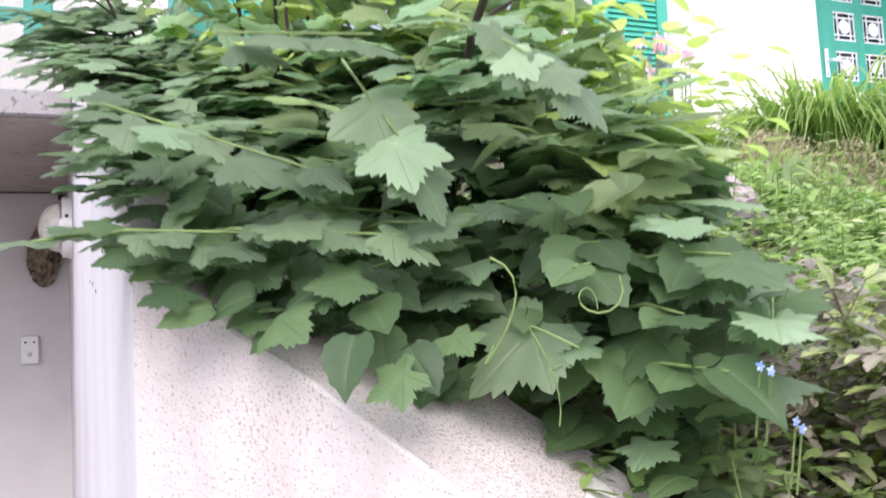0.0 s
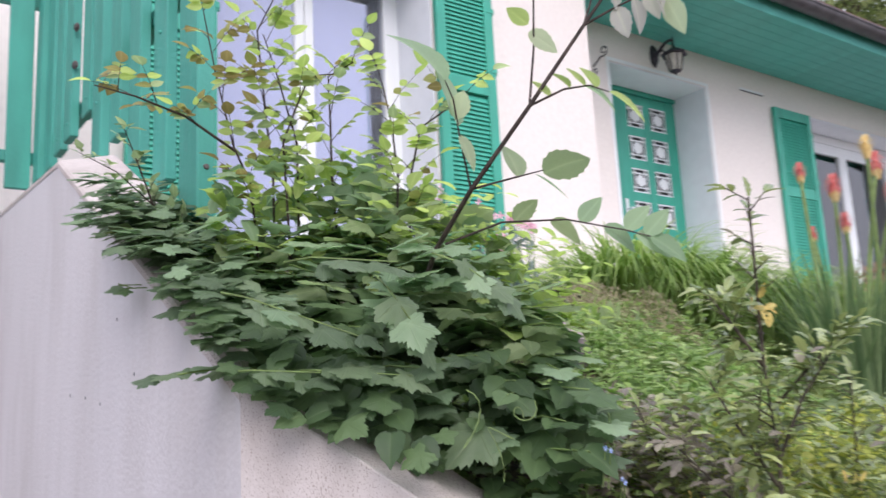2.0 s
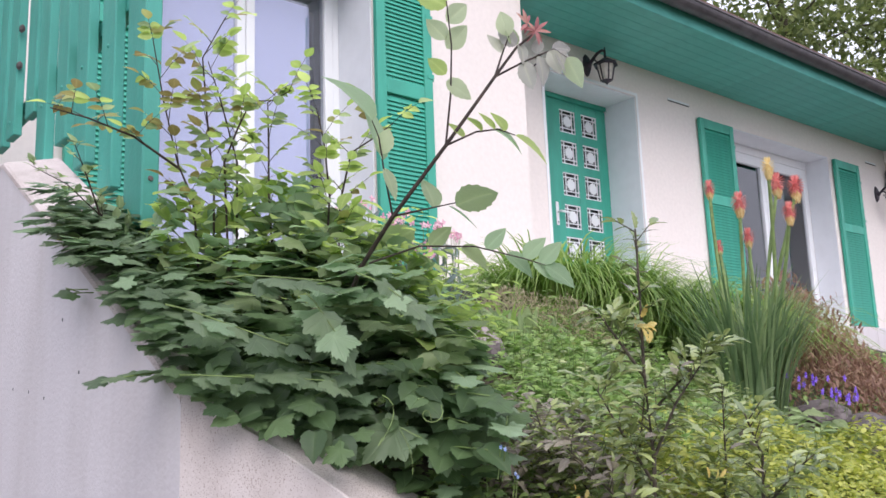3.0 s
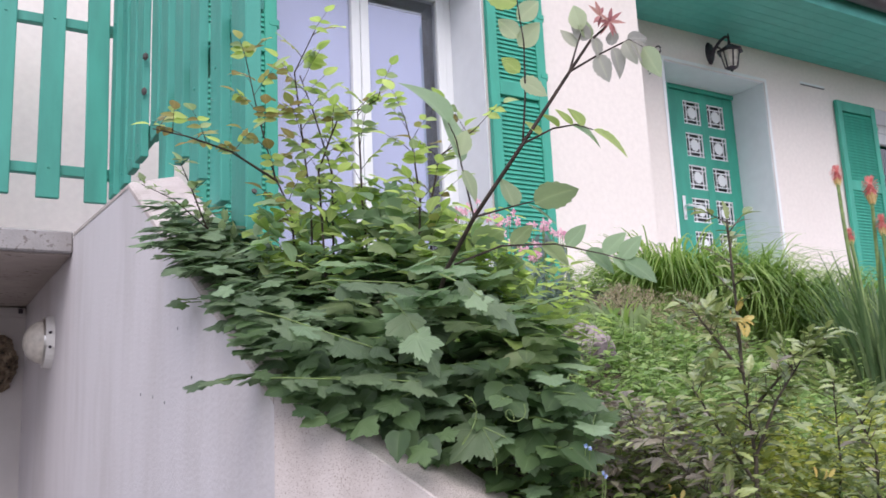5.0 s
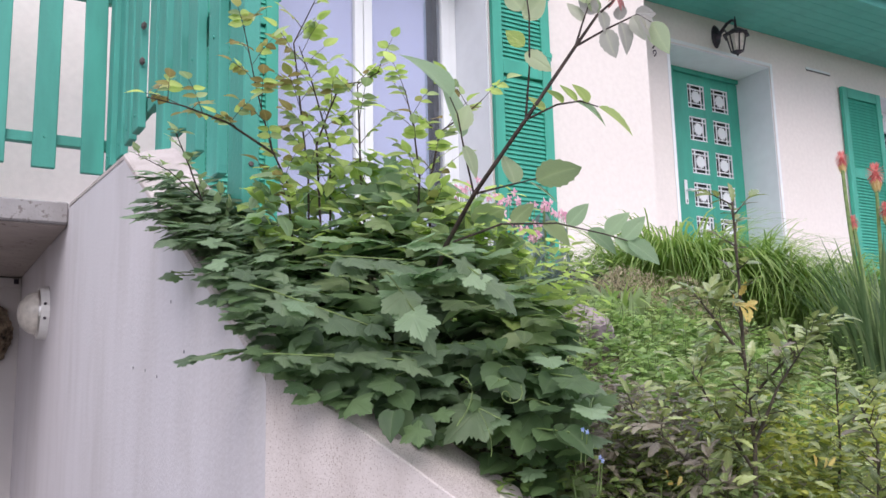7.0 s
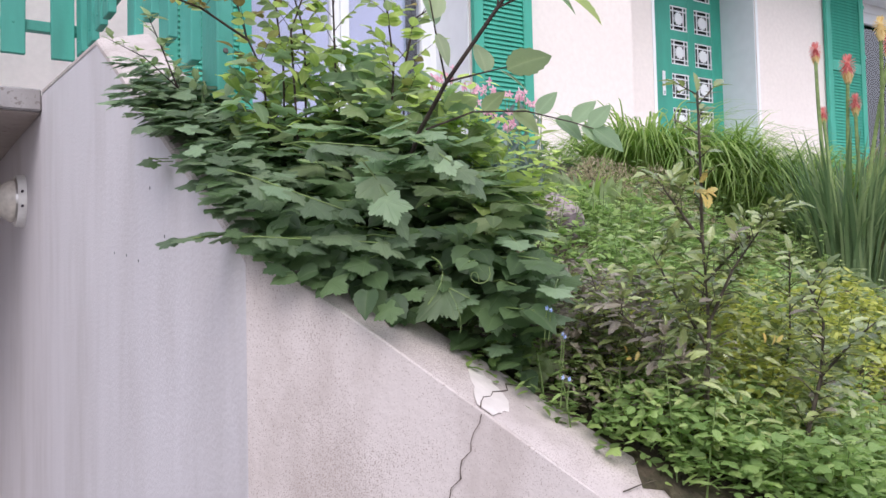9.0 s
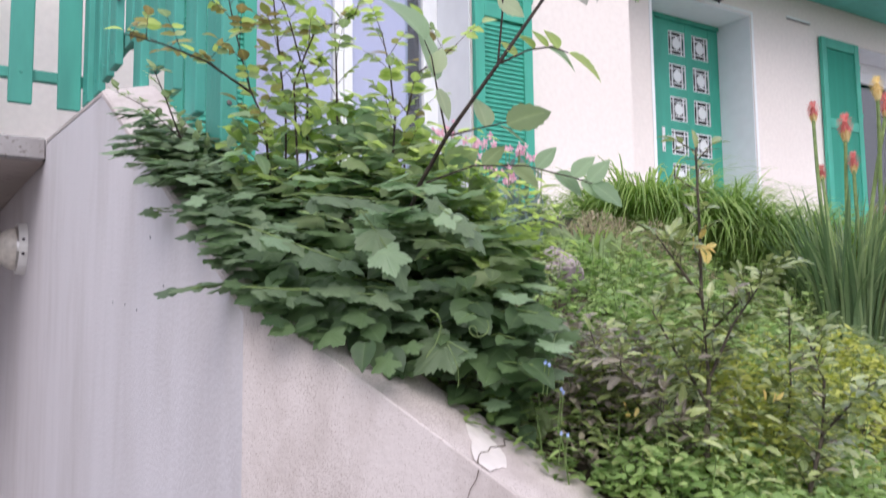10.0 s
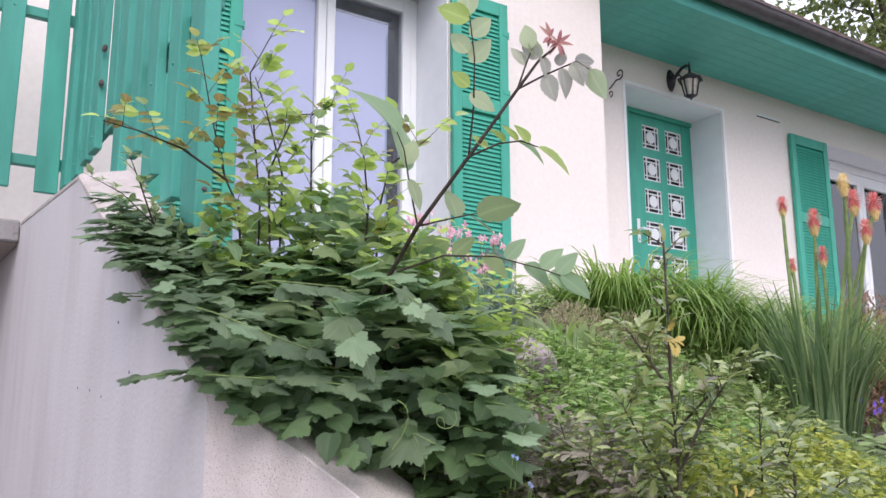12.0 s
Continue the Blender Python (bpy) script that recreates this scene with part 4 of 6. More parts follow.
def slat(lo, hi, parent=fence):
    b = bmesh.new()
    box(b, lo, hi, 0.003)
    mx, my = (lo[0] + hi[0]) / 2, (lo[1] + hi[1]) / 2
    bmesh.ops.rotate(b, verts=b.verts, cent=(mx, my, 2.6), matrix=Matrix.Rotation(radians(rng.uniform(-0.5, 0.5)), 3, "Y" if hi[0] - lo[0] > hi[1] - lo[1] else "X"))
    return part("slat", b, GREEN_FENCE, parent)


RY = SLAB_Y + 0.02
for z in (2.732, 3.355):
    part("rail", boxes(((-4.4, RY + 0.024, z), (0.355, RY + 0.06, z + 0.042)), bevel=0.003), GREEN_FENCE, fence)
k = 0
x = 0.061
while x > -4.3:
    slat((x, RY, 2.632 + rng.uniform(-0.006, 0.006)), (x + 0.085, RY + 0.023, 3.62))
    for z in (2.752, 3.376):
        b = bmesh.new()
        cyl(b, (x + 0.042, RY + 0.001, z), (x + 0.042, RY - 0.004, z), 0.006, 0.004, 8)
        part("screw", b, GREEN_FENCE, fence)
    x -= 0.178
slat((0.237, RY - 0.002, 2.625), (0.322, RY + 0.021, 3.62))
# side run towards the garden: slats cut off in steps above the wall
RX = 0.335
for z in (2.742, 3.36):
    part("rail", boxes(((RX + 0.028, 1.0, z), (RX + 0.062, RY + 0.02, z + 0.045)), bevel=0.003), GREEN_FENCE, fence)
for y0, zb in ((2.555, 2.64), (2.42, 2.655), (2.24, 2.662), (2.06, 2.66), (1.88, 2.69), (1.70, 2.475), (1.515, 2.50), (1.34, 2.385), (1.165, 2.29)):
    dx = rng.uniform(-0.010, 0.008)
    slat((RX + dx, y0, zb + rng.uniform(-0.006, 0.006)), (RX + dx + 0.027, y0 + 0.096, 3.62))
    for z in (3.38, max(zb + 0.05, 2.66)):
        b = bmesh.new()
        cyl(b, (RX + dx - 0.004, y0 + 0.045, z), (RX + dx + 0.001, y0 + 0.045, z), 0.004, 0.006, 8)
        part("screw", b, GREEN_FENCE, fence)
part("post", boxes(((0.334, 0.955, 2.15), (0.374, 1.07, 3.66)), bevel=0.004), GREEN_FENCE, fence, "stout green end post")
b = bmesh.new()
cyl(b, (0.354, 0.9555, 2.26), (0.354, 0.951, 2.26), 0.007, 0.005, 8)
part("bolt", b, DARK_STONE, fence, "dark bolt head")
for z, y in ((3.00, 2.02), (2.875, 2.03)):
    part("bolt", boxes(((RX - 0.012, y, z), (RX + 0.004, y + 0.03, z + 0.028)), bevel=0.008), DARK_STONE, fence, "dark bolt block")

# ---- plants ----
UP = Vector((0, 0, 1))
B_LOBED = [lobed(i, 5, True, 0.12 + 0.07 * i, 0.2 + 0.07 * (i % 3)) for i in range(5)]
B_TRI = [lobed(10 + i, 3, True, 0.2 + 0.08 * i, 0.25) for i in range(3)]
B_OVAL = [blade(OVATE, 0.15, 0.12), blade(OVATE, 0.3, 0.3), blade(TOOTHED, 0.2, 0.2), blade(TOOTHED, 0.05, 0.35)]
B_BROAD = [blade(BROAD, 0.12, 0.15), blade(BROAD, 0.25, 0.35), blade(BROAD, -0.08, 0.3)]
B_SMALL = [blade(SMALL, 0.2, 0.15), blade(SMALL, 0.05, 0.35)]
B_LANCE = [blade(LANCE, 0.15, 0.2), blade(LANCE, 0.3, 0.45)]
B_SPINY = [blade(SPINY, 0.35, 0.2), blade(SPINY, 0.15, 0.4)]


def inset(pts, xs):
    """Straight-line interpolation through (x, y) pairs."""
    return float(np.interp(xs, [p[0] for p in pts], [p[1] for p in pts]))


# -- the broad dark bush that spills over the wall --
VIEW, RIGHT = Vector((0.497, 0.868, 0)), Vector((0.868, -0.497, 0))
CEN = Vector((0.456, 0.539, 1.891))
TOP = [(-0.43, 0.12), (-0.31, 0.18), (-0.08, 0.225), (0.07, 0.215), (0.22, 0.115), (0.31, 0.035), (0.40, -0.06), (0.44, -0.10)]
LOW = [(-0.43, 0.09), (-0.30, 0.015), (-0.22, -0.05), (-0.17, -0.08), (-0.10, -0.10), (0.05, -0.14), (0.19, -0.19), (0.32, -0.24), (0.44, -0.21)]


def bush_point(u, f, w):
    v = inset(LOW, u) * (1 - f) + inset(TOP, u) * f
    return CEN + RIGHT * u + UP * v + VIEW * (-0.25 * u + 0.85 * v + w - 0.10 * max(0.0, 1 - ((u + 0.03) / 0.38) ** 2))


def clear_of_wall(p):
    """Keeps a leaf's base above or in front of the wall."""
    if p.y > BEND[0] - 0.02:
        if p.x > 0.17 and p.x < 0.38 and p.z < top_z(max(p.y, BEND[0])) + 0.035:
            p = Vector((p.x, p.y, top_z(max(p.y, BEND[0])) + 0.035 + 0.02 * random.random()))
    else:
        n = (p.x - 0.2) * 0.7071 + (p.y - BEND[0]) * 0.7071
        s = (p.x - 0.2) * 0.7071 - (p.y - BEND[0]) * 0.7071
        if -0.02 < n < WING_T + 0.02 and p.z < wing_top(s) + 0.04:
            p = Vector((p.x, p.y, wing_top(s) + 0.04 + 0.02 * random.random()))
    return p


rng = random.Random(21)
random.seed(4)
bush = thing("maple_bush", "dense dark-green bush of lobed leaves spilling over the wall", "bush", (0.55, 0.55, 1.75))
front, inner_leaves, pale, mixed, lowl = [], [], [], [], []
root = Vector((0.58, 0.62, 1.74))
twigs = bmesh.new()
spots = []
for tier in range(9):
    for c in range(13):
        u = -0.42 + 0.066 * (c + 0.5 * (tier % 2)) + rng.uniform(-0.02, 0.02)
        if u < 0.345:
            spots.append((u, min(1.0, (tier + 0.35) / 8.6 + rng.uniform(-0.03, 0.03)), rng.uniform(-0.05, 0.02) + 0.03 * math.sin(u * 11 + tier * 2.1)))
spots = [q for q in spots if rng.random() > 0.12]
rng.shuffle(spots)
spots += [(rng.uniform(-0.4, 0.34), rng.random(), rng.uniform(0.08, 0.24)) for i in range(45)]
for i, (u, f, w) in enumerate(spots):
    tip = clear_of_wall(bush_point(u, f, w))
    out = (tip - root)
    out.z *= 0.3
    out = (out.normalized() * 0.7 - VIEW * 0.45 + RIGHT * rng.uniform(-0.95, 0.95)).normalized()
    ln = rng.uniform(0.09, 0.17)
    start = tip - out * ln + UP * rng.uniform(-0.01, 0.02)
    if i % 3 == 0:
        tube(twigs, curve_pts(root + Vector((rng.uniform(-0.06, 0.06), rng.uniform(-0.06, 0.06), 0)), start, (0, 0, 0.04), 5), 0.0035, 0.0018, 5)
    tube(twigs, [start, (start + tip) / 2 + UP * 0.006, tip], 0.002, 0.001, 4)
    k = rng.randint(5, 7)
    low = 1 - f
    tilt = Vector((rng.uniform(-0.16, 0.16), rng.uniform(-0.2, 0.08), 0))
    base_size = rng.uniform(0.038, 0.07) if f > 0.3 else rng.uniform(0.036, 0.056)
    if u < -0.2:
        base_size *= 0.72
    tone = rng.random()
    for j in range(k):
        t = (j + 0.6) / k
        p = start.lerp(tip, t) + UP * rng.uniform(-0.003, 0.003)
        side_ = out.cross(UP).normalized() * (1 if j % 2 else -1)
        last = j == k - 1
        aim = out * (1.0 if last else 0.55) + (Vector((0, 0, 0)) if last else side_ * 0.85) + UP * (-0.16 - 0.3 * low * rng.random())
        aim += Vector((rng.uniform(-0.2, 0.2), rng.uniform(-0.2, 0.2), rng.uniform(-0.1, 0.08)))
        up = UP * (1.0 - 0.3 * low) - VIEW * (0.24 + 0.55 * low * low + 0.1 * rng.random()) + tilt + Vector((rng.uniform(-0.1, 0.1), rng.uniform(-0.12, 0.06), 0))
        size = base_size * rng.uniform(0.75, 1.15)
        m = leaf_matrix(clear_of_wall(p), aim, up, size, rng.uniform(-0.14, 0.14))
        # Paler leaves higher, darker lower: light and shade put into the leaf colour.
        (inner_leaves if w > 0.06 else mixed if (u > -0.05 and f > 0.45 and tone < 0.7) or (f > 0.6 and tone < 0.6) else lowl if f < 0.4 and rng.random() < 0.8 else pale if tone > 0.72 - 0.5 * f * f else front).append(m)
for i in range(420):
    u, f = rng.uniform(-0.40, 0.36), rng.random()
    p = clear_of_wall(bush_point(u, f * 0.94, rng.uniform(0.03, 0.24)))
    aim = Vector((rng.uniform(-1, 1), rng.uniform(-1, 1), rng.uniform(-0.6, 0.1)))
    inner_leaves.append(leaf_matrix(p, aim, UP + Vector((rng.uniform(-0.4, 0.4), rng.uniform(-0.6, 0.2), 0)), rng.uniform(0.05, 0.09)))
# skirt that hangs on the wing wall, facing outwards
for i in range(80):
    s = rng.uniform(0.0, 0.27)
    n = rng.uniform(-0.02, 0.16)
    p = wing_pt(s, n, wing_top(s) + rng.uniform(0.04, 0.11))
    aim = -NRM * rng.uniform(0.1, 0.5) + DIA * rng.uniform(-0.6, 0.6) + UP * rng.uniform(-0.55, -0.05)
    lowl.append(leaf_matrix(p, aim, -NRM * rng.uniform(0.4, 1.0) + UP * 0.7, rng.uniform(0.034, 0.05)))
for i in range(75):
    s = rng.uniform(0.06, 0.46)
    p = wing_pt(s, rng.uniform(0.10, 0.24), wing_top(s) + rng.uniform(0.05, 0.17))
    aim = -NRM * rng.uniform(0.2, 0.9) + DIA * rng.uniform(-0.8, 0.8) + UP * rng.uniform(-0.4, 0.05)
    (lowl if i % 3 else pale).append(leaf_matrix(p, aim, UP - NRM * rng.uniform(0.2, 0.9), rng.uniform(0.035, 0.055)))
# leaves that hang over the edge of the side wall
for i in range(230):
    y = rng.uniform(0.44, 1.12)
    p = Vector((rng.uniform(0.18, 0.33), y, top_z(y) + rng.uniform(0.02, 0.12)))
    aim = Vector((-rng.uniform(0.2, 1.0), rng.uniform(-0.9, 0.5), rng.uniform(-0.32, 0.05)))
    (pale if rng.random() < 0.25 else front).append(leaf_matrix(p, aim, UP - VIEW * 0.3 + Vector((rng.uniform(-0.5, 0.1), rng.uniform(-0.5, 0.1), 0)), rng.uniform(0.03, 0.056)))
# sprays of small leaves that reach out over the driveway side
for i in range(26):
    y = rng.uniform(0.72, 1.06)
    p0 = Vector((rng.uniform(0.16, 0.27), y, top_z(y) + rng.uniform(0.03, 0.12)))
    d = Vector((-1.0, rng.uniform(-0.75, 0.15), rng.uniform(-0.22, 0.05))).normalized()
    p1 = p0 + d * rng.uniform(0.04, 0.085)
    tube(twigs, [p0, p1], 0.0015, 0.0008, 4)
    for k in range(7):
        q = p0.lerp(p1, k / 6)
        aim = d * (0.5 if k < 6 else 1) + d.cross(UP) * ((0.9 if k % 2 else -0.9) if k < 6 else 0) + UP * rng.uniform(-0.25, 0.05)
        (pale if i % 4 == 0 else front).append(leaf_matrix(q, aim, UP - VIEW * 0.35 + Vector((rng.uniform(-0.2, 0.2), rng.uniform(-0.2, 0.1), 0)), rng.uniform(0.028, 0.046)))
for i in range(60):
    y = rng.uniform(0.42, 0.72)
    p = Vector((rng.uniform(0.16, 0.27), y, top_z(y) + rng.uniform(0.03, 0.09)))
    aim = Vector((-rng.uniform(0.4, 1.0), rng.uniform(-0.8, 0.1), rng.uniform(-0.3, 0.05)))
    (lowl if i % 2 else front).append(leaf_matrix(p, aim, UP - VIEW * 0.5 + Vector((rng.uniform(-0.4, 0.1), 0, 0)), rng.uniform(0.028, 0.046)))
# fresh leaves that lie over the upper end of the wing wall's cap
for i in range(44):
    s = rng.uniform(0.0, 0.15)
    n = rng.uniform(-0.03, 0.09)
    p = wing_pt(s, n, wing_top(s) + rng.uniform(0.015, 0.05))
    aim = -NRM * rng.uniform(0.2, 0.9) - DIA * rng.uniform(-0.3, 0.9) + UP * rng.uniform(-0.35, 0.0)
    lowl.append(leaf_matrix(p, aim, UP * 0.8 - VIEW * rng.uniform(0.3, 0.9), rng.uniform(0.026, 0.042)))
# long low twig reaching out to the left over the wall
tw = curve_pts((0.30, 0.46, 1.80), (0.10, 0.45, 1.79), (0, 0, 0.008), 8)
tube(twigs, tw, 0.002, 0.001, 5)
for j, p in enumerate(tw[1:]):
    sgn = 1 if j % 2 else -1
    front.append(leaf_matrix(p, Vector((-0.6 - 0.4 * rng.random(), 0.6 * sgn, rng.uniform(-0.3, 0.15))), UP + Vector((rng.uniform(-0.4, 0.4), rng.uniform(-0.7, 0.2), 0)), rng.uniform(0.035, 0.055)))
# the foremost flat sprays, broad and pale on their upper side
for a, b, n, size in (((0.179, 0.346, 1.890), (0.345, 0.294, 1.828), 6, 0.058), ((0.262, 0.313, 1.944), (0.372, 0.264, 1.936), 5, 0.05), ((0.19, 0.345, 1.792), (0.30, 0.31, 1.785), 5, 0.045), ((0.27, 0.322, 1.79), (0.39, 0.268, 1.778), 5, 0.05), ((0.444, 0.217, 1.932), (0.50, 0.183, 1.884), 5, 0.052), ((0.362, 0.276, 1.90), (0.408, 0.257, 1.825), 3, 0.07)):
    a, b = Vector(a), Vector(b)
    d = (b - a).normalized()
    tube(twigs, [a - d * 0.04 + VIEW * 0.05, a, b], 0.0018, 0.0009, 5)
    for k in range(n):
        q = a.lerp(b, (k + 0.3) / n)
        sgn = 1 if k % 2 else -1
        aim = d * (0.7 if k < n - 1 else 1.2) - VIEW * (0.55 if sgn > 0 else 0.15) + UP * rng.uniform(-0.4, -0.12)
        (pale if k == 1 and size > 0.05 else front).insert(0, leaf_matrix(q + UP * rng.uniform(-0.012, 0.008), aim, UP * 0.9 - VIEW * rng.uniform(0.28, 0.5) + RIGHT * rng.uniform(-0.2, 0.2), size * rng.uniform(0.75, 1.1)))
part("branchwork", twigs, STEM_GREEN, bush, "thin green twigs", kind="stuff")
me_front = [face_mesh("leaf", v, f, L_MAPLE) for v, f in B_LOBED + B_TRI[:2]]
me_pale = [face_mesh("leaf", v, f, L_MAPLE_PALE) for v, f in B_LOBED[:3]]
rng.shuffle(front)
me_mixed = [face_mesh("leaf", v, f, L_OVAL) for v, f in B_OVAL[2:] + B_TRI + B_LOBED[:1]]
rng.shuffle(pale)
me_low = [face_mesh("leaf", v, f, L_DEEP_SHADED) for v, f in B_BROAD + B_LOBED[:3] + B_TRI[:1]]
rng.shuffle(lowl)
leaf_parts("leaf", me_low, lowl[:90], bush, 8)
scatter("foliage", B_BROAD + B_LOBED[:3] + B_TRI[:1], lowl[90:], L_DEEP_SHADED, bush, seed=16)
leaf_parts("leaf", me_front, front[:90], bush, 1)
leaf_parts("leaf", me_mixed, mixed[:60], bush, 5)
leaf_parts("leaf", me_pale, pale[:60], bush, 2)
rest = front[90:]
scatter("foliage", B_LOBED + B_TRI, rest, L_MAPLE, bush, seed=3)
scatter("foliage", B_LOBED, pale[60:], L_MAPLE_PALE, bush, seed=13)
# Upper leaves take three lighter colours, part of the top light painted in.
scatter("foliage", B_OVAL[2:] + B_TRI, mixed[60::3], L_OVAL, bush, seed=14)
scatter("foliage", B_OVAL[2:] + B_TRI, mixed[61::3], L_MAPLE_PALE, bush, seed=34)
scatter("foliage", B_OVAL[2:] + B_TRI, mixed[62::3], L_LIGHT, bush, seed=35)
scatter("foliage", B_LOBED + B_TRI, inner_leaves[::2], L_MAPLE, bush, seed=4)
# Every other inner leaf is coloured darker to stand for the inner shade.
scatter("foliage", B_LOBED + B_TRI, inner_leaves[1::2], L_DEEP_SHADED, bush, seed=24)


# -- slender shrub with small light-green leaves above it --
def leafy_stem(owner, stem_mat, pts, leaf_list, r0, size, gap, rng_, spread=1.0, start=0.15, droop=0.1):
    """A stem of its own with side leaflets in pairs from a fraction of its length on."""
    bm_ = bmesh.new()
    pts = [Vector(p) for p in pts]
    tube(bm_, pts, r0, r0 * 0.35, 6)
    seg = [(b - a).length for a, b in zip(pts, pts[1:])]
    total = sum(seg)
    d = total * start
    k = 0
    while d < total:
        acc = 0
        for (a, b), s in zip(zip(pts, pts[1:]), seg):
            if acc + s >= d:
                p, along = a.lerp(b, (d - acc) / s), (b - a).normalized()
                break
            acc += s
        ang = rng_.uniform(0, math.tau)
        sd = Vector((math.cos(ang), math.sin(ang), 0.1))
        sd = (sd - along * sd.dot(along)).normalized()
        twig_len = size * rng_.uniform(0.6, 1.8) * spread
        q = p + (sd * 0.9 + along * 0.6) * twig_len
        tube(bm_, [p, q], r0 * 0.3, r0 * 0.18, 4)
        for fr, sg in ((0.45, 1), (0.7, -1), (0.85, 1), (1.0, 0)):
            pp = p.lerp(q, fr)
            side__ = (q - p).normalized().cross(UP)
            aim = (q - p).normalized() * (0.5 if sg else 1) + side__ * sg * 0.8 + UP * rng_.uniform(-droop * 2, droop)
            leaf_list.append(leaf_matrix(pp, aim, UP + Vector((rng_.uniform(-0.5, 0.5), rng_.uniform(-0.7, 0.1), 0)), size * rng_.uniform(0.6, 1.15)))
        d += gap * rng_.uniform(0.7, 1.3)
        k += 1
    leaf_list.append(leaf_matrix(pts[-1], pts[-1] - pts[-2], UP - VIEW * 0.4, size))
    part("stem", bm_, stem_mat, owner)


def pinnate_stem(owner, stem_mat, pts, leaf_list, r0, size, gap, rng_, start=0.3):
    """A stem that bears stalked leaves of five to seven leaflets, larger below, a tuft at the tip."""
    bm_ = bmesh.new()
    pts = [Vector(p) for p in pts]
    tube(bm_, pts, r0, r0 * 0.4, 6)
    seg = [(b - a).length for a, b in zip(pts, pts[1:])]
    total = sum(seg)
    d, ang = total * start, rng_.uniform(0, math.tau)
    while d < total * 1.01:
        acc = 0
        for (a, b), sg in zip(zip(pts, pts[1:]), seg):
            if acc + sg >= d or b is pts[-1]:
                p, along = a.lerp(b, min(1, (d - acc) / sg)), (b - a).normalized()
                break
            acc += sg
        ang += 2.4 + rng_.uniform(-0.4, 0.4)
        out = (Vector((math.cos(ang), math.sin(ang), rng_.uniform(0.25, 0.8))) + along * 0.35).normalized()
        ln = size * rng_.uniform(1.7, 2.7)
        q = p + out * ln
        bend = (p + q) / 2 + UP * ln * 0.07
        tube(bm_, [p, bend, q], r0 * 0.32, r0 * 0.16, 4)
        flat = out.cross(UP)
        flat = flat.normalized() if flat.length > 1e-3 else RIGHT
        up = flat.cross(out) + Vector((rng_.uniform(-0.3, 0.3), rng_.uniform(-0.4, 0.1), 0))
        pairs = rng_.choice((2, 2, 3))
        for k in range(pairs):
            fr = 0.42 + 0.45 * k / pairs
            pp = p.lerp(q, fr) + UP * ln * 0.05
            for sgn in (-1, 1):
                leaf_list.append(leaf_matrix(pp, out * 0.45 + flat * sgn + UP * rng_.uniform(-0.25, 0.05), up, size * rng_.uniform(0.68, 0.95)))
        leaf_list.append(leaf_matrix(q, out + UP * rng_.uniform(-0.3, 0), up, size * rng_.uniform(0.9, 1.15)))
        d += gap * rng_.uniform(0.75, 1.25)
    part("stem", bm_, stem_mat, owner)


rose = thing("rose_shrub", "slender shrub with thin dark stems and small light-green leaves", "shrub", (0.45, 0.72, 2.0))
rl, young = [], []
for pts in ([(0.38, 0.74, 1.95), (0.356, 0.731, 2.164), (0.316, 0.716, 2.228), (0.27, 0.682, 2.342), (0.23, 0.641, 2.444)],
            [(0.322, 0.717, 2.219), (0.217, 0.693, 2.263), (0.126, 0.679, 2.279), (0.058, 0.671, 2.283)],
            [(0.42, 0.77, 1.95), (0.413, 0.758, 2.186), (0.378, 0.721, 2.345), (0.348, 0.679, 2.448), (0.371, 0.624, 2.521)],
            [(0.448, 0.723, 2.0), (0.448, 0.723, 2.254), (0.398, 0.701, 2.377), (0.359, 0.677, 2.443)],
            [(0.52, 0.69, 1.95), (0.492, 0.668, 2.183), (0.478, 0.643, 2.284), (0.464, 0.621, 2.359), (0.498, 0.584, 2.381)],
            [(0.58, 0.60, 1.95), (0.578, 0.571, 2.167), (0.555, 0.552, 2.265), (0.527, 0.532, 2.326)],
            [(0.60, 0.58, 1.95), (0.598, 0.563, 2.155), (0.604, 0.528, 2.252), (0.639, 0.496, 2.281), (0.666, 0.468, 2.308)],
            [(0.42, 0.70, 2.0), (0.403, 0.69, 2.241), (0.418, 0.662, 2.306), (0.433, 0.635, 2.36), (0.479, 0.612, 2.364)]):
    one = []
    pinnate_stem(rose, STEM_DARK, pts, one, 0.0028, 0.034, 0.026, rng, 0.3)
    for m in one:
        (young if m.translation.x < 0.36 and rng.random() < 0.5 or rng.random() < 0.08 else rl).append(m)
rng.shuffle(rl)
lm = [face_mesh("leaf", v, f, L_LIGHT) for v, f in B_OVAL[:3]]
leaf_parts("leaf", lm, rl[:200], rose, 6)
leaf_parts("leaf", [face_mesh("leaf", v, f, L_YOUNG) for v, f in B_OVAL[:3]], young[:60], rose, 16)
scatter("foliage", B_OVAL[:3], young[60:] or young[:1], L_YOUNG, rose, "bronze-tinged young leaves", seed=27)
scatter("foliage", B_OVAL[:3], rl[200:][::2], L_LIGHT, rose, seed=7)
scatter("foliage", B_OVAL[:3], rl[200:][1::2], L_OVAL, rose, seed=17)
# mid-height light sprays between bush and window
mid_l = []
for i in range(620):
    u = rng.uniform(-0.27, 0.34)
    p = CEN + RIGHT * u + UP * (inset(TOP, u) + rng.uniform(-0.08, 0.11)) + VIEW * (rng.uniform(0.06, 0.30) - 0.2 * max(u, 0))
    mid_l.append(leaf_matrix(p, Vector((rng.uniform(-1, 1), rng.uniform(-1, 0.6), rng.uniform(-0.5, 0.2))), UP + Vector((rng.uniform(-0.5, 0.5), rng.uniform(-0.6, 0.2), 0)), rng.uniform(0.03, 0.058)))
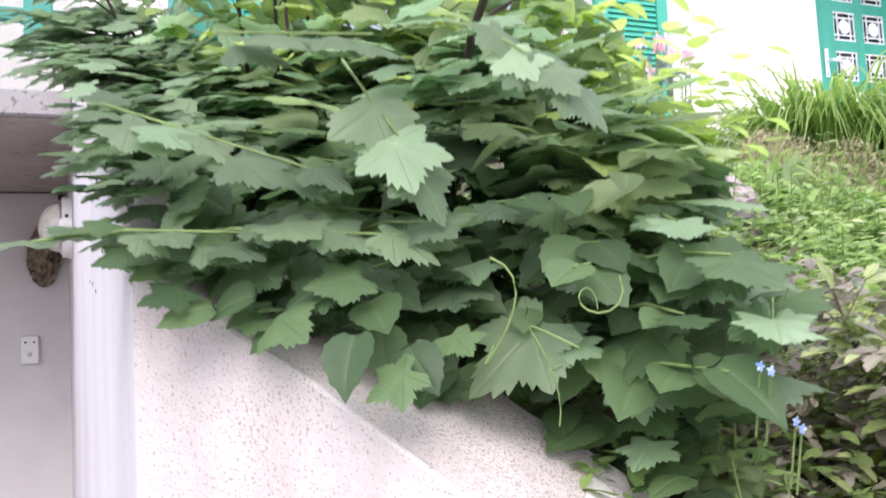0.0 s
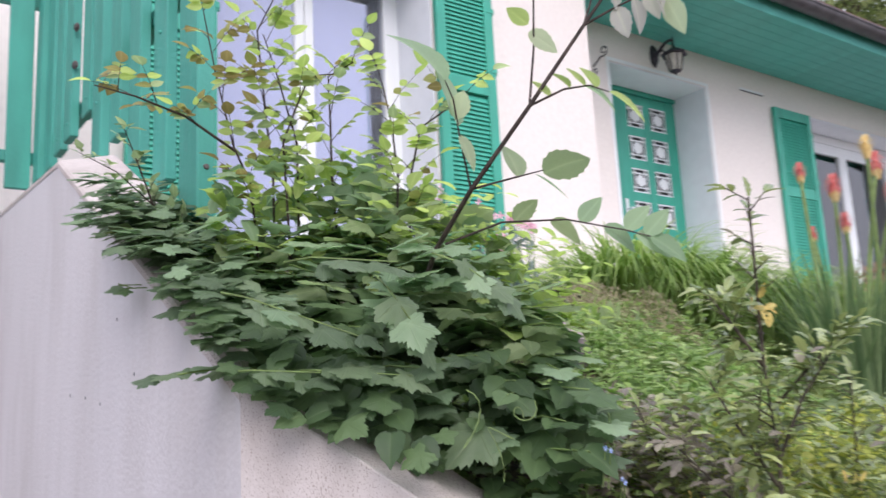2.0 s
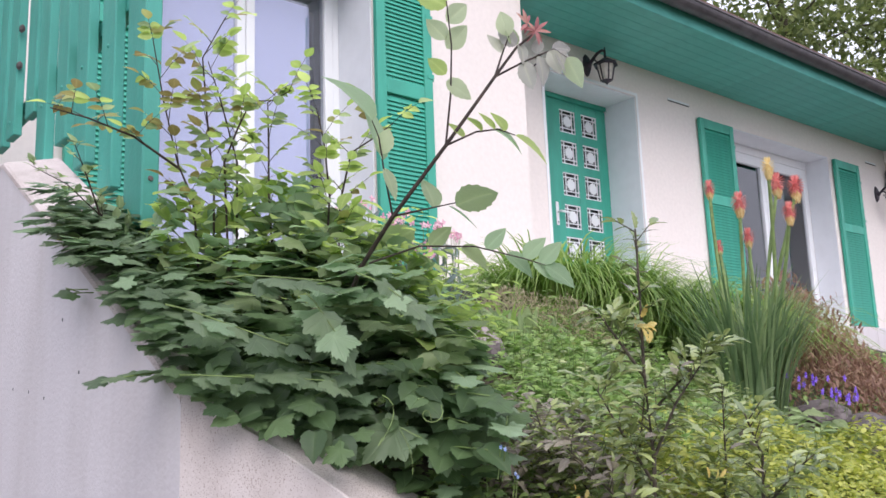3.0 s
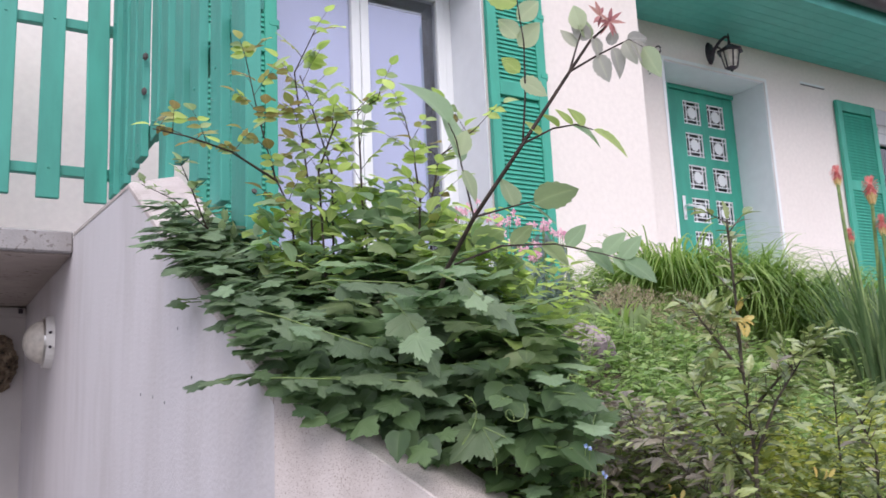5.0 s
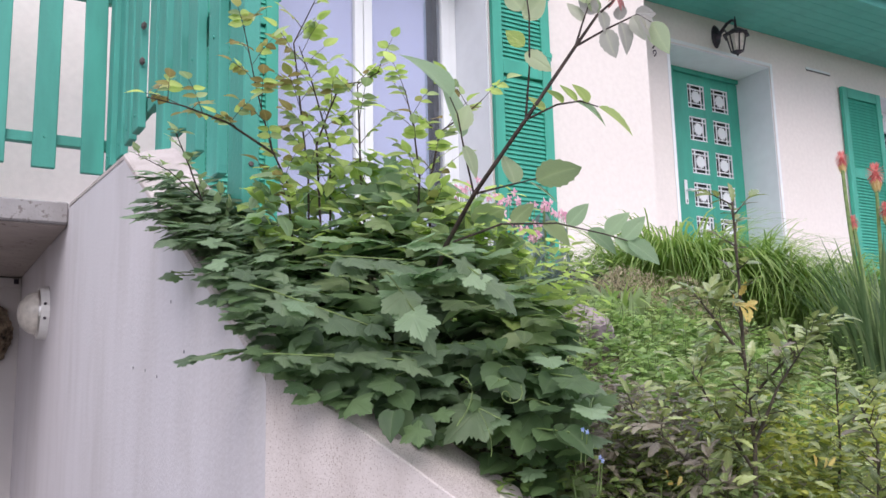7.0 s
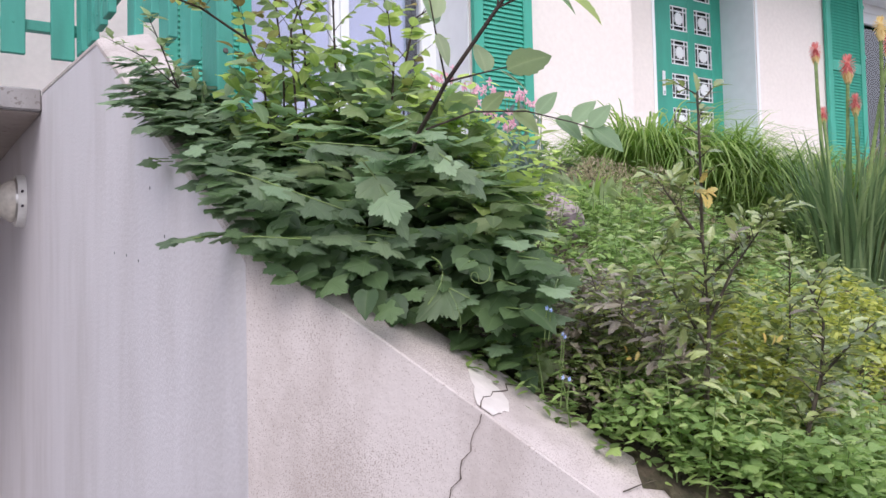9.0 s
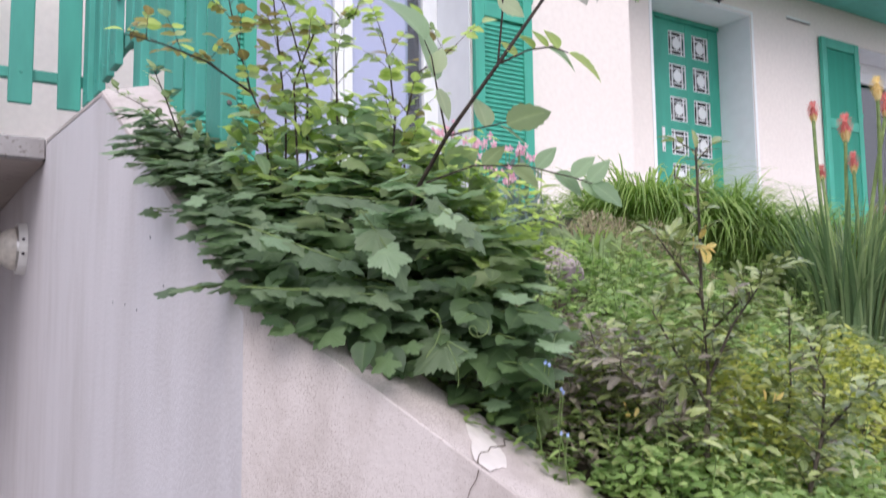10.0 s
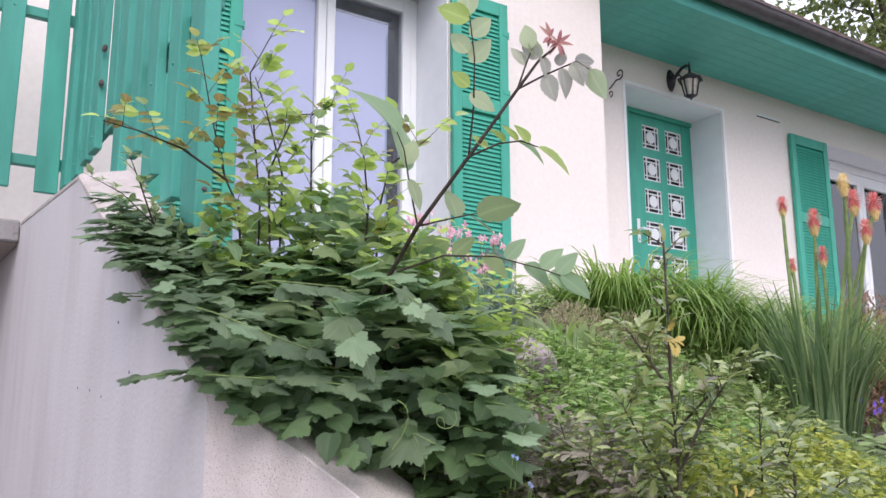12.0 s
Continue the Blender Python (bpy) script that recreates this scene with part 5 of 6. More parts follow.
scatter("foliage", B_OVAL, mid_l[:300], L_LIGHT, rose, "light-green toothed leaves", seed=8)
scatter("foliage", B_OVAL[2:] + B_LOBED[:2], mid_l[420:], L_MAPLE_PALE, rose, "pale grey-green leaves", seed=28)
scatter("foliage", B_OVAL, mid_l[300:420], L_OVAL, rose, "mid-green toothed leaves", seed=18)
br = []
for i in range(110):
    u = rng.uniform(0.03, 0.32)
    p = CEN + RIGHT * u + UP * (inset(TOP, u) + rng.uniform(-0.12, 0.05)) + VIEW * (rng.uniform(-0.02, 0.22) - 0.1 * u)
    br.append(leaf_matrix(p, Vector((rng.uniform(-1, 1), rng.uniform(-1, 0.4), rng.uniform(-0.5, 0.2))), UP + Vector((rng.uniform(-0.5, 0.5), rng.uniform(-0.9, 0.0), 0)), rng.uniform(0.035, 0.06)))
scatter("foliage", B_OVAL + B_TRI, br, L_OVAL, rose, "broad mid-green leaves", seed=9)
# large pale leaves that stand up in the middle
up_l = []
for i in range(46):
    u = rng.uniform(-0.10, 0.22)
    p = CEN + RIGHT * u + UP * (inset(TOP, u) + rng.uniform(-0.13, 0.05)) + VIEW * (rng.uniform(-0.03, 0.12) + 0.1 - 0.25 * u)
    up_l.append(leaf_matrix(p, RIGHT * rng.uniform(-0.8, 0.8) + UP * rng.uniform(-0.6, 0.9), UP * rng.uniform(0.2, 0.9) - VIEW * 0.8 + RIGHT * rng.uniform(-0.5, 0.5), rng.uniform(0.05, 0.085)))
leaf_parts("leaf", [face_mesh("leaf", v, f, m_) for v, f in (B_BROAD[0], B_BROAD[1], B_OVAL[2]) for m_ in (L_MAPLE_PALE, L_OVAL)], up_l, rose, 12)
for i in range(26):
    p = Vector((0.511, 0.466, 1.883)).lerp(Vector((0.496, 0.368, 1.985)), rng.random()) - VIEW * rng.uniform(0.02, 0.06) + RIGHT * rng.uniform(-0.06, 0.05)
    mid_l.append(leaf_matrix(p, RIGHT * rng.uniform(-0.8, 0.8) - VIEW * 0.5 + UP * rng.uniform(-0.4, 0.2), UP - VIEW * rng.uniform(0.2, 0.7), rng.uniform(0.04, 0.065)))
scatter("foliage", B_LOBED, mid_l[-26:], L_MAPLE_PALE, rose, "pale lobed leaves", seed=29)
# light sprays along the bush's outer shoulder
sp_l = []
for i in range(34):
    u = rng.uniform(0.14, 0.35)
    c = CEN + RIGHT * u + UP * (inset(TOP, u) + rng.uniform(-0.07, 0.05)) + VIEW * (rng.uniform(-0.02, 0.1) - 0.2 * u + 0.05)
    d = (RIGHT * rng.uniform(0.1, 1.0) - VIEW * rng.uniform(0.0, 0.7) + UP * rng.uniform(-0.1, 0.35)).normalized()
    for k in range(5):
        q = c + d * (0.022 * k)
        sp_l.append(leaf_matrix(q, d * 0.6 + d.cross(UP) * (0.8 if k % 2 else -0.8) + UP * rng.uniform(-0.2, 0.1), UP - VIEW * 0.35 + RIGHT * rng.uniform(-0.2, 0.2), rng.uniform(0.026, 0.042)))
scatter("foliage", B_OVAL, sp_l, L_LIGHT, rose, "light-green leaflets in sprays", seed=41)
# small reddish twig over the wall's peak
tw_ = thing("rose_twig", "short dark twig with few reddish leaves over the wall", "twig", (0.25, 0.9, 2.1))
rl = []
leafy_stem(tw_, STEM_DARK, [(0.30, 0.92, 2.08), (0.221, 0.884, 2.152), (0.18, 0.854, 2.227), (0.15, 0.827, 2.271)], rl, 0.0028, 0.03, 0.03, rng, 1.0, 0.1)
leafy_stem(tw_, STEM_DARK, [(0.235, 0.89, 2.14), (0.15, 0.87, 2.20), (0.08, 0.86, 2.225)], rl, 0.0016, 0.022, 0.025, rng, 0.5, 0.2)
leaf_parts("leaf", [face_mesh("leaf", v, f, L_OVAL) for v, f in B_OVAL[:2]], rl, tw_, 5)

# -- tall dark branch with large oval leaves --
tall = thing("tall_sapling", "tall dark-stemmed sapling with large oval leaves and a reddish wilting tip", "sapling", (0.52, 0.48, 1.75))
sb = bmesh.new()
main = [(0.541, 0.514, 1.72), (0.522, 0.46, 1.883), (0.507, 0.362, 1.98), (0.5, 0.252, 2.052), (0.537, 0.15, 2.157), (0.583, 0.073, 2.262), (0.603, 0.04, 2.306), (0.618, 0.016, 2.324)]
tube(sb, main, 0.0052, 0.0018, 8)
part("stem", sb, STEM_DARK, tall, "dark red-brown stem")
bran = {"b1": [(0.5, 0.252, 2.052), (0.473, 0.237, 2.125), (0.452, 0.22, 2.175), (0.435, 0.215, 2.2)],
        "b2": [(0.537, 0.15, 2.157), (0.528, 0.122, 2.235), (0.515, 0.1, 2.31), (0.495, 0.085, 2.375)],
        "b3": [(0.537, 0.15, 2.157), (0.575, 0.116, 2.178), (0.605, 0.094, 2.182), (0.63, 0.08, 2.172)],
        "b4": [(0.504, 0.252, 2.054), (0.525, 0.188, 2.056), (0.549, 0.144, 2.06)],
        "b5": [(0.509, 0.336, 1.986), (0.544, 0.238, 2.003), (0.581, 0.138, 1.989), (0.603, 0.049, 1.957), (0.615, 0.015, 1.942)],
        "b6": [(0.583, 0.073, 2.262), (0.588, 0.06, 2.295), (0.592, 0.045, 2.325)],
        "b7": [(0.583, 0.073, 2.262), (0.615, 0.038, 2.283), (0.651, 0.002, 2.302), (0.672, -0.006, 2.29)]}
for pts in bran.values():
    sb = bmesh.new()
    tube(sb, pts, 0.002, 0.0009, 6)
    part("branch", sb, STEM_DARK, tall)
big = [face_mesh("leaf", v, f, L_OVAL) for v, f in B_OVAL]
grey = [face_mesh("leaf", v, f, L_MAPLE_PALE) for v, f in B_OVAL]
wilt = [face_mesh("leaf", v, f, L_PURPLE) for v, f in B_OVAL[1:]]
lit = [face_mesh("leaf", v, f, L_LIGHT) for v, f in B_OVAL]
TOV = -VIEW


def lf(meshes, p, aim, up, size, sd):
    leaf_parts("leaf", meshes, [leaf_matrix(Vector(p), Vector(aim), Vector(up), size)], tall, sd)


R_, V_ = RIGHT, VIEW
sap = [face_mesh("leaf", v, f, L_SAP) for v, f in B_OVAL]
lf(sap, (0.533, 0.18, 2.056), R_ * -0.15 + UP * 0.9 + V_ * 0.1, TOV + R_ * 0.5, 0.062, 1)
lf(big, (0.549, 0.144, 2.055), R_ * 0.9 + UP * 0.45, TOV + UP * 0.35, 0.082, 0)
lf(grey, (0.541, 0.154, 2.056), R_ * 0.8 - UP * 0.5, TOV * 0.3 + UP, 0.06, 2)
# silvery upright leaves on the left fork
lf(grey, (0.466, 0.23, 2.14), R_ * -0.2 + UP * 1, TOV * 0.5 + R_ * 0.9, 0.12, 2)
lf(grey, (0.437, 0.216, 2.2), R_ * -0.5 + UP * 0.8, TOV * 0.55 + R_ * 0.8, 0.115, 3)
lf(sap, (0.473, 0.237, 2.13), R_ * 0.35 - UP * 0.8, TOV * 0.5 + R_ * 0.6, 0.06, 2)
lf(sap, (0.461, 0.229, 2.15), R_ * 0.3 + UP * 0.9, TOV + UP * 0.1, 0.05, 5)
# broad pale leaves up the upright fork
for j, (t, dx, dz, sz) in enumerate(((0.45, 0.55, -0.25, 0.05), (0.5, -0.35, 0.35, 0.042), (0.68, 0.5, 0.55, 0.058), (0.74, -0.6, 0.7, 0.05), (0.86, 0.55, 0.5, 0.055), (0.97, -0.75, 0.35, 0.058), (1.0, -0.1, 0.9, 0.06))):
    a, b = Vector(bran["b2"][0]), Vector(bran["b2"][-1])
    lf(lit if j in (1, 5) else sap, a.lerp(b, t), R_ * dx + UP * dz, TOV + R_ * 0.35 * (1 if dx > 0 else -1), sz, j)
# light leaves on the arching right fork, the largest hanging at its end
for j, (t, sz, dx, dz) in enumerate(((0.2, 0.036, -0.4, 0.7), (0.42, 0.04, -0.5, 0.7), (0.62, 0.04, -0.45, 0.6), (0.8, 0.042, -0.2, 0.5), (0.6, 0.06, 0.9, -0.42), (1.0, 0.07, 0.8, -0.5))):
    pts = [Vector(p) for p in bran["b3"]]
    x = t * (len(pts) - 1)
    k = min(int(x), len(pts) - 2)
    lf(grey if j == 4 else lit, pts[k].lerp(pts[k + 1], x - k), R_ * dx + UP * dz, TOV * 0.5 + UP * 0.8, sz, j)
# the row of large grey-green leaves
for j, t in enumerate((0.30, 0.44, 0.56, 0.66, 0.76, 0.86, 0.95, 1.0)):
    pts = [Vector(p) for p in bran["b5"]]
    x = t * (len(pts) - 1)
    k = min(int(x), len(pts) - 2)
    p = pts[k].lerp(pts[k + 1], x - k)
    upw = j % 2 == 0
    lf(grey if j > 1 else big, p, R_ * (0.5 if upw else 0.8) + UP * (0.55 if upw else -0.55) - V_ * 0.25, TOV * 0.8 + UP * (0.35 if upw else 0.65), 0.047 if upw else 0.056, j)
# wilting tip
for j, (p, aim, sz) in enumerate((((0.615, 0.038, 2.283), R_ * 0.25 - UP * 0.8, 0.046), ((0.632, 0.02, 2.292), R_ * 0.3 - UP * 0.9, 0.05), ((0.645, 0.006, 2.3), R_ * 0.35 - UP * 0.8, 0.042), ((0.655, 0.0, 2.3), R_ * 0.5 - UP * 0.75, 0.046), ((0.672, -0.006, 2.29), R_ * 0.4 - UP * 0.8, 0.055), ((0.648, 0.003, 2.303), R_ * 0.9 + UP * 0.1, 0.036), ((0.63, 0.02, 2.295), R_ * 0.1 + UP * 0.8, 0.032), ((0.588, 0.06, 2.3), R_ * -0.35 + UP * 0.7, 0.04), ((0.592, 0.045, 2.325), R_ * -0.25 + UP * 0.9, 0.05), ((0.6, 0.045, 2.31), R_ * 0.1 + UP * 0.9, 0.045), ((0.603, 0.04, 2.31), R_ * -0.4 + UP * 0.4, 0.04), ((0.607, 0.035, 2.312), R_ * 0.2 - UP * 0.8, 0.036))):
    lf(sap if j in (4, 8, 9) else wilt, p, aim, TOV + R_ * (0.5 if j % 2 else -0.4), sz, j)
sh = []
for j in range(22):
    a = j * 2.4
    c = Vector((0.621, 0.012, 2.330)) if j < 14 else Vector((0.612, 0.022, 2.343))
    sh.append(leaf_matrix(c, R_ * math.cos(a) * (1 if j < 14 else 0.5) + UP * (0.4 + math.sin(a)) - V_ * 0.4 * ((j % 3) - 1), TOV + UP * 0.3, 0.018 + 0.004 * (j % 3)))
leaf_parts("shoot_leaf", [face_mesh("shoot_leaf", v, f, P_SHOOT) for v, f in B_LANCE], sh, tall, 3)

# -- curling tendrils on the bush --
tend = thing("bindweed", "pale-green curling tendrils of a climber over the bush", "climber", (0.47, 0.17, 1.7))
for j, (x0, y0, z0) in enumerate(((0.434, 0.205, 1.731), (0.494, 0.165, 1.744), (0.466, 0.182, 1.70))):
    b = bmesh.new()
    base = Vector((x0, y0, z0))
    pts = [base + RIGHT * (0.022 * math.sin(i * 0.5 + j)) * (1 - i / 14) - VIEW * 0.012 + UP * (0.022 * math.cos(i * 0.42 + j * 2) - 0.004 * i) for i in range(13)]
    tube(b, pts, 0.0009, 0.0006, 5)
    part("tendril", b, STEM_GREEN, tend)
cl = []
for i in range(60):
    s = rng.uniform(0.25, 0.48)
    p = wing_pt(s, WING_T + rng.uniform(0.01, 0.09), wing_top(s) + rng.uniform(0.02, 0.13))
    cl.append(leaf_matrix(p, -NRM * rng.uniform(-0.2, 0.9) + DIA * rng.uniform(-0.8, 0.8) - UP * rng.uniform(0, 0.5), UP - NRM * 0.8, rng.uniform(0.022, 0.042)))
leaf_parts("leaf", [face_mesh("leaf", v, f, L_OVAL) for v, f in B_TRI], cl, tend, 4)


# -- garden bank cover, planted in zones --
def zone(name, label, cat, n, cx, cy, rx, ry, h, blades, size, mat, seed, up_tilt=0.5, flat=0.3, at_z=None):
    r = random.Random(seed)
    o = thing(name, label, cat, (cx, cy, ground_z(cx, cy)))
    o["kind"] = "stuff"
    ms = []
    while len(ms) < n:
        a, b = r.uniform(-1, 1), r.uniform(-1, 1)
        q = a * a + b * b
        if q > 1:
            continue
        x, y = cx + a * rx, cy + b * ry
        if not behind_wall(x - 0.03, y - 0.03) or math.hypot(x - 1.34, y - 1.0) < 0.12 or (math.hypot(x - 1.2, y - 0.85) < 0.14 and h > 0.105):
            continue
        lump = 0.55 + 0.75 * max(0, noise.noise((x * 5 + seed, y * 5, 1.7)) + 0.35)
        z = ground_z(x, y) + h * (1 - q * 0.7) * lump * (r.random() ** 0.5)
        aim = Vector((r.uniform(-1, 1), r.uniform(-1.2, 0.8), r.uniform(-flat, flat * 1.3)))
        ms.append(leaf_matrix(Vector((x, y, z)), aim, UP + Vector((r.uniform(-up_tilt, up_tilt), r.uniform(-up_tilt - 0.3, up_tilt), 0)), r.uniform(size[0], size[1])))
    ob = scatter("foliage", blades, ms, mat, o, seed=seed)
    return o


zone("ground_cover", "mixed green ground cover over the garden bank", "ground cover", 9000, 2.4, 1.5, 2.4, 1.7, 0.10, B_SMALL + B_OVAL[:1], (0.02, 0.042), L_GARDEN, 31)
zone("ground_cover", "low green weeds just behind the wing wall", "ground cover", 5200, 1.0, 0.15, 0.66, 0.66, 0.13, B_SMALL + B_LANCE + B_TRI, (0.012, 0.028), L_GARDEN, 32)
zone("ground_cover", "tall fresh-green weeds against the wing wall", "ground cover", 3200, 0.98, -0.08, 0.34, 0.34, 0.22, B_SMALL + B_TRI, (0.012, 0.028), L_FRESH, 52)
zone("weeds", "dull dark-green shaded weeds on the bank", "weeds", 2600, 1.55, 0.75, 0.7, 0.6, 0.10, B_SMALL + B_LANCE + B_TRI, (0.015, 0.028), L_OVAL, 46)
zone("weeds", "bronze-tinged low weeds on the bank", "weeds", 700, 1.45, 0.45, 0.6, 0.4, 0.13, B_SMALL + B_SPINY, (0.016, 0.032), L_BROWN, 47)
zone("sedum_mound", "low reddish sedum mats along the bank", "sedum", 1600, 4.6, 1.1, 0.9, 0.5, 0.2, B_SMALL + B_LANCE, (0.025, 0.05), L_SEDUM, 48)
zone("ground_cover", "green ground cover on the far bank", "ground cover", 4200, 5.2, 1.6, 1.3, 1.4, 0.14, B_SMALL + B_OVAL[:1], (0.03, 0.055), L_GARDEN, 49)
zone("ground_cover", "fresh green leafy mound on the garden bank", "ground cover", 3800, 1.52, 0.82, 0.58, 0.44, 0.2, B_SMALL + B_TRI + B_LANCE, (0.016, 0.036), L_FRESH, 33)
zone("loosestrife", "bright yellow-green leafy perennial on the bank", "perennial", 7000, 1.60, 0.24, 0.66, 0.50, 0.20, B_SMALL, (0.011, 0.022), L_YELLOW, 34)
zone("loosestrife", "yellow-green leafy perennial among the weeds behind the wall", "perennial", 2400, 1.08, 0.20, 0.26, 0.22, 0.28, B_SMALL, (0.014, 0.028), L_YELLOW, 38)
zone("weeds", "fresh green low weeds near the wall's foot", "weeds", 4200, 1.25, -0.15, 0.55, 0.42, 0.15, B_SMALL + B_TRI, (0.012, 0.028), L_FRESH, 35)
zone("ground_cover", "fine fresh-green weeds round the heath", "ground cover", 3600, 1.95, 1.12, 0.55, 0.34, 0.11, B_SMALL + B_TRI, (0.014, 0.03), L_GARDEN, 45)
zone("loosestrife", "yellow-green leafy perennial below the poker plant", "perennial", 3600, 2.12, 0.42, 0.55, 0.3, 0.2, B_SMALL, (0.016, 0.03), L_YELLOW, 61)
zone("loosestrife", "yellow-green leafy perennial in front of the dark stones", "perennial", 2600, 2.75, 0.42, 0.4, 0.28, 0.2, B_SMALL, (0.018, 0.034), L_YELLOW, 63)
zone("heath_mound", "dry grey-brown heath mound", "heath", 5200, 2.05, 1.36, 0.36, 0.2, 0.2, B_LANCE, (0.010, 0.024), L_HEATH, 36, flat=1.2)
zone("sedum_mound", "reddish-brown sedum mound on the bank", "sedum", 3200, 3.5, 1.15, 0.5, 0.3, 0.48, B_LANCE, (0.02, 0.045), L_SEDUM, 37, flat=1.6)
zone("sedum_mound", "fine reddish-brown grassy mound below the garden window", "sedum", 3600, 4.15, 1.5, 0.6, 0.35, 0.5, B_LANCE, (0.025, 0.055), L_SEDUM, 62, flat=1.6)
zone("weeds", "broad pale-green weeds beside the poker plant", "weeds", 320, 2.35, 0.66, 0.45, 0.22, 0.16, B_OVAL, (0.035, 0.07), L_OVAL, 39)
zone("weeds", "broad light-green leaves behind the bush", "weeds", 200, 1.05, 0.95, 0.25, 0.25, 0.14, B_OVAL + B_TRI, (0.03, 0.055), L_OVAL, 41)


def weed_stand(name, label, cat, n, cx, cy, rx, ry, tall_, blades, size, mat, seed):
    """Upright leafy stalks of uneven height that break up the low cover."""
    r = random.Random(seed)
    o = thing(name, label, cat, (cx, cy, ground_z(cx, cy)))
    o["kind"] = "stuff"
    ms, b = [], bmesh.new()
    k = 0
    while k < n:
        x, y = cx + r.uniform(-rx, rx), cy + r.uniform(-ry, ry)
        if ((x - cx) / rx) ** 2 + ((y - cy) / ry) ** 2 > 1 or not behind_wall(x - 0.03, y - 0.03):
            continue
        k += 1
        hgt = tall_ * r.uniform(0.45, 1.0)
        foot = Vector((x, y, ground_z(x, y) - 0.01))
        top = foot + Vector((r.uniform(-0.2, 0.2) * hgt, r.uniform(-0.25, 0.1) * hgt, hgt))
        tube(b, [foot, foot.lerp(top, 0.5) + Vector((0, 0, 0.01)), top], 0.0018, 0.0009, 4)
        for q in range(int(9 + hgt * 70)):
            t = r.uniform(0.15, 1.0)
            a = q * 2.4
            ms.append(leaf_matrix(foot.lerp(top, t), Vector((math.cos(a), math.sin(a), r.uniform(-0.1, 0.7))), UP + Vector((r.uniform(-0.4, 0.4), r.uniform(-0.6, 0.2), 0)), r.uniform(size[0], size[1]) * (1.25 - 0.55 * t)))
    part("stalk_mass", b, STEM_GREEN, o, kind="stuff")
    scatter("foliage", blades, ms, mat, o, seed=seed)
    return o


weed_stand("weeds", "fresh light-green upright weeds on the bank", "weeds", 95, 1.5, 0.82, 0.5, 0.4, 0.19, B_OVAL[:2] + B_LANCE, (0.022, 0.04), L_FRESH, 91)
weed_stand("weeds", "olive-green leafy stalks among the cover", "weeds", 110, 1.7, 0.75, 0.7, 0.45, 0.2, B_SPINY + B_OVAL[:1], (0.02, 0.036), L_HOLLY, 92)
weed_stand("weeds", "whorled fresh-green weeds behind the wing wall", "weeds", 70, 1.0, 0.0, 0.42, 0.42, 0.2, B_LANCE, (0.02, 0.036), L_FRESH, 93)
weed_stand("weeds", "mixed leafy stalks below the daylilies", "weeds", 60, 2.25, 1.15, 0.45, 0.3, 0.22, B_OVAL[:2] + B_LANCE, (0.024, 0.045), L_GARDEN, 94)


def spear(bm_V, bm_F, base, out, length, width, sag, rng_, n=7):
    """A strap leaf that rises and arches over."""
    base_i = len(bm_V)
    side_ = out.cross(UP).normalized()
    for i in range(n + 1):
        t = i / n
        p = base + UP * (length * t * (1 - sag * t * t * 0.85)) + out * (length * (0.18 * t + sag * 0.62 * t * t))
        w = width * (0.7 + 0.5 * t) * (1 - t ** 2.2) + 0.0006
        bm_V.append(tuple(p - side_ * w))
        bm_V.append(tuple(p + side_ * w + out * 0.2 * w))
    for i in range(n):
        a = base_i + 2 * i
        bm_F.append((a, a + 1, a + 3, a + 2))


def clump(name, label, cat, at_, n, length, width, sag, radius, mat, seed, group="", low=0.25):
    r = random.Random(seed)
    o = thing(name, label, cat, at_, group)
    V, Fc = [], []
    for i in range(n):
        if i and i <= 38 and n > 200:
            blade_ob = new("blade", face_mesh("blade", np.array(V), Fc, mat))
            blade_ob.parent = o
            blade_ob.location = -o.location
            V, Fc = [], []
        a, d = r.uniform(0, math.tau), radius * math.sqrt(r.random())
        out = Vector((math.cos(a + r.uniform(-0.6, 0.6)), math.sin(a + r.uniform(-0.6, 0.6)), 0))
        spear(V, Fc, Vector(at_) + Vector((math.cos(a) * d, math.sin(a) * d, -0.02)), out, length * r.uniform(0.55, 1.1), width * r.uniform(0.7, 1.2), sag * r.uniform(low, 1.35), r)
    ob = new("foliage", face_mesh("foliage", np.array(V), Fc, mat))
    ob.parent = o
    ob.location = -o.location
    tagged(ob, kind="stuff")
    return o


for i, (x, y) in enumerate(((2.54, 1.82), (2.74, 1.73), (2.92, 1.64), (3.10, 1.56), (3.26, 1.48), (3.42, 1.5))):
    clump("grass_clump", "lush green clump of arching grass-like daylily leaves", "grass clump", (x, y, ground_z(x, y) - 0.02), 1000, 0.54, 0.0052, 0.9, 0.24, L_GRASS, 50 + i, "daylily clumps", 0.5)
clump("tuft", "blue-grey spiky tuft of grass", "tuft", (1.27, 1.30, ground_z(1.27, 1.30)), 160, 0.17, 0.004, 0.5, 0.05, L_BLUE, 70)
clump("tuft", "blue-grey spiky tuft beside the pink flowers", "tuft", (1.47, 1.34, ground_z(1.47, 1.34)), 160, 0.24, 0.004, 0.6, 0.06, L_BLUE, 71)
clump("tuft", "small grassy tuft beside the heath", "tuft", (1.72, 1.28, ground_z(1.72, 1.28)), 90, 0.22, 0.006, 0.8, 0.06, L_GRASS, 72)
ros = thing("rosette_plant", "upright light-green broad-leaved plant", "perennial", (1.66, 1.25, ground_z(1.66, 1.25)))
rs = []
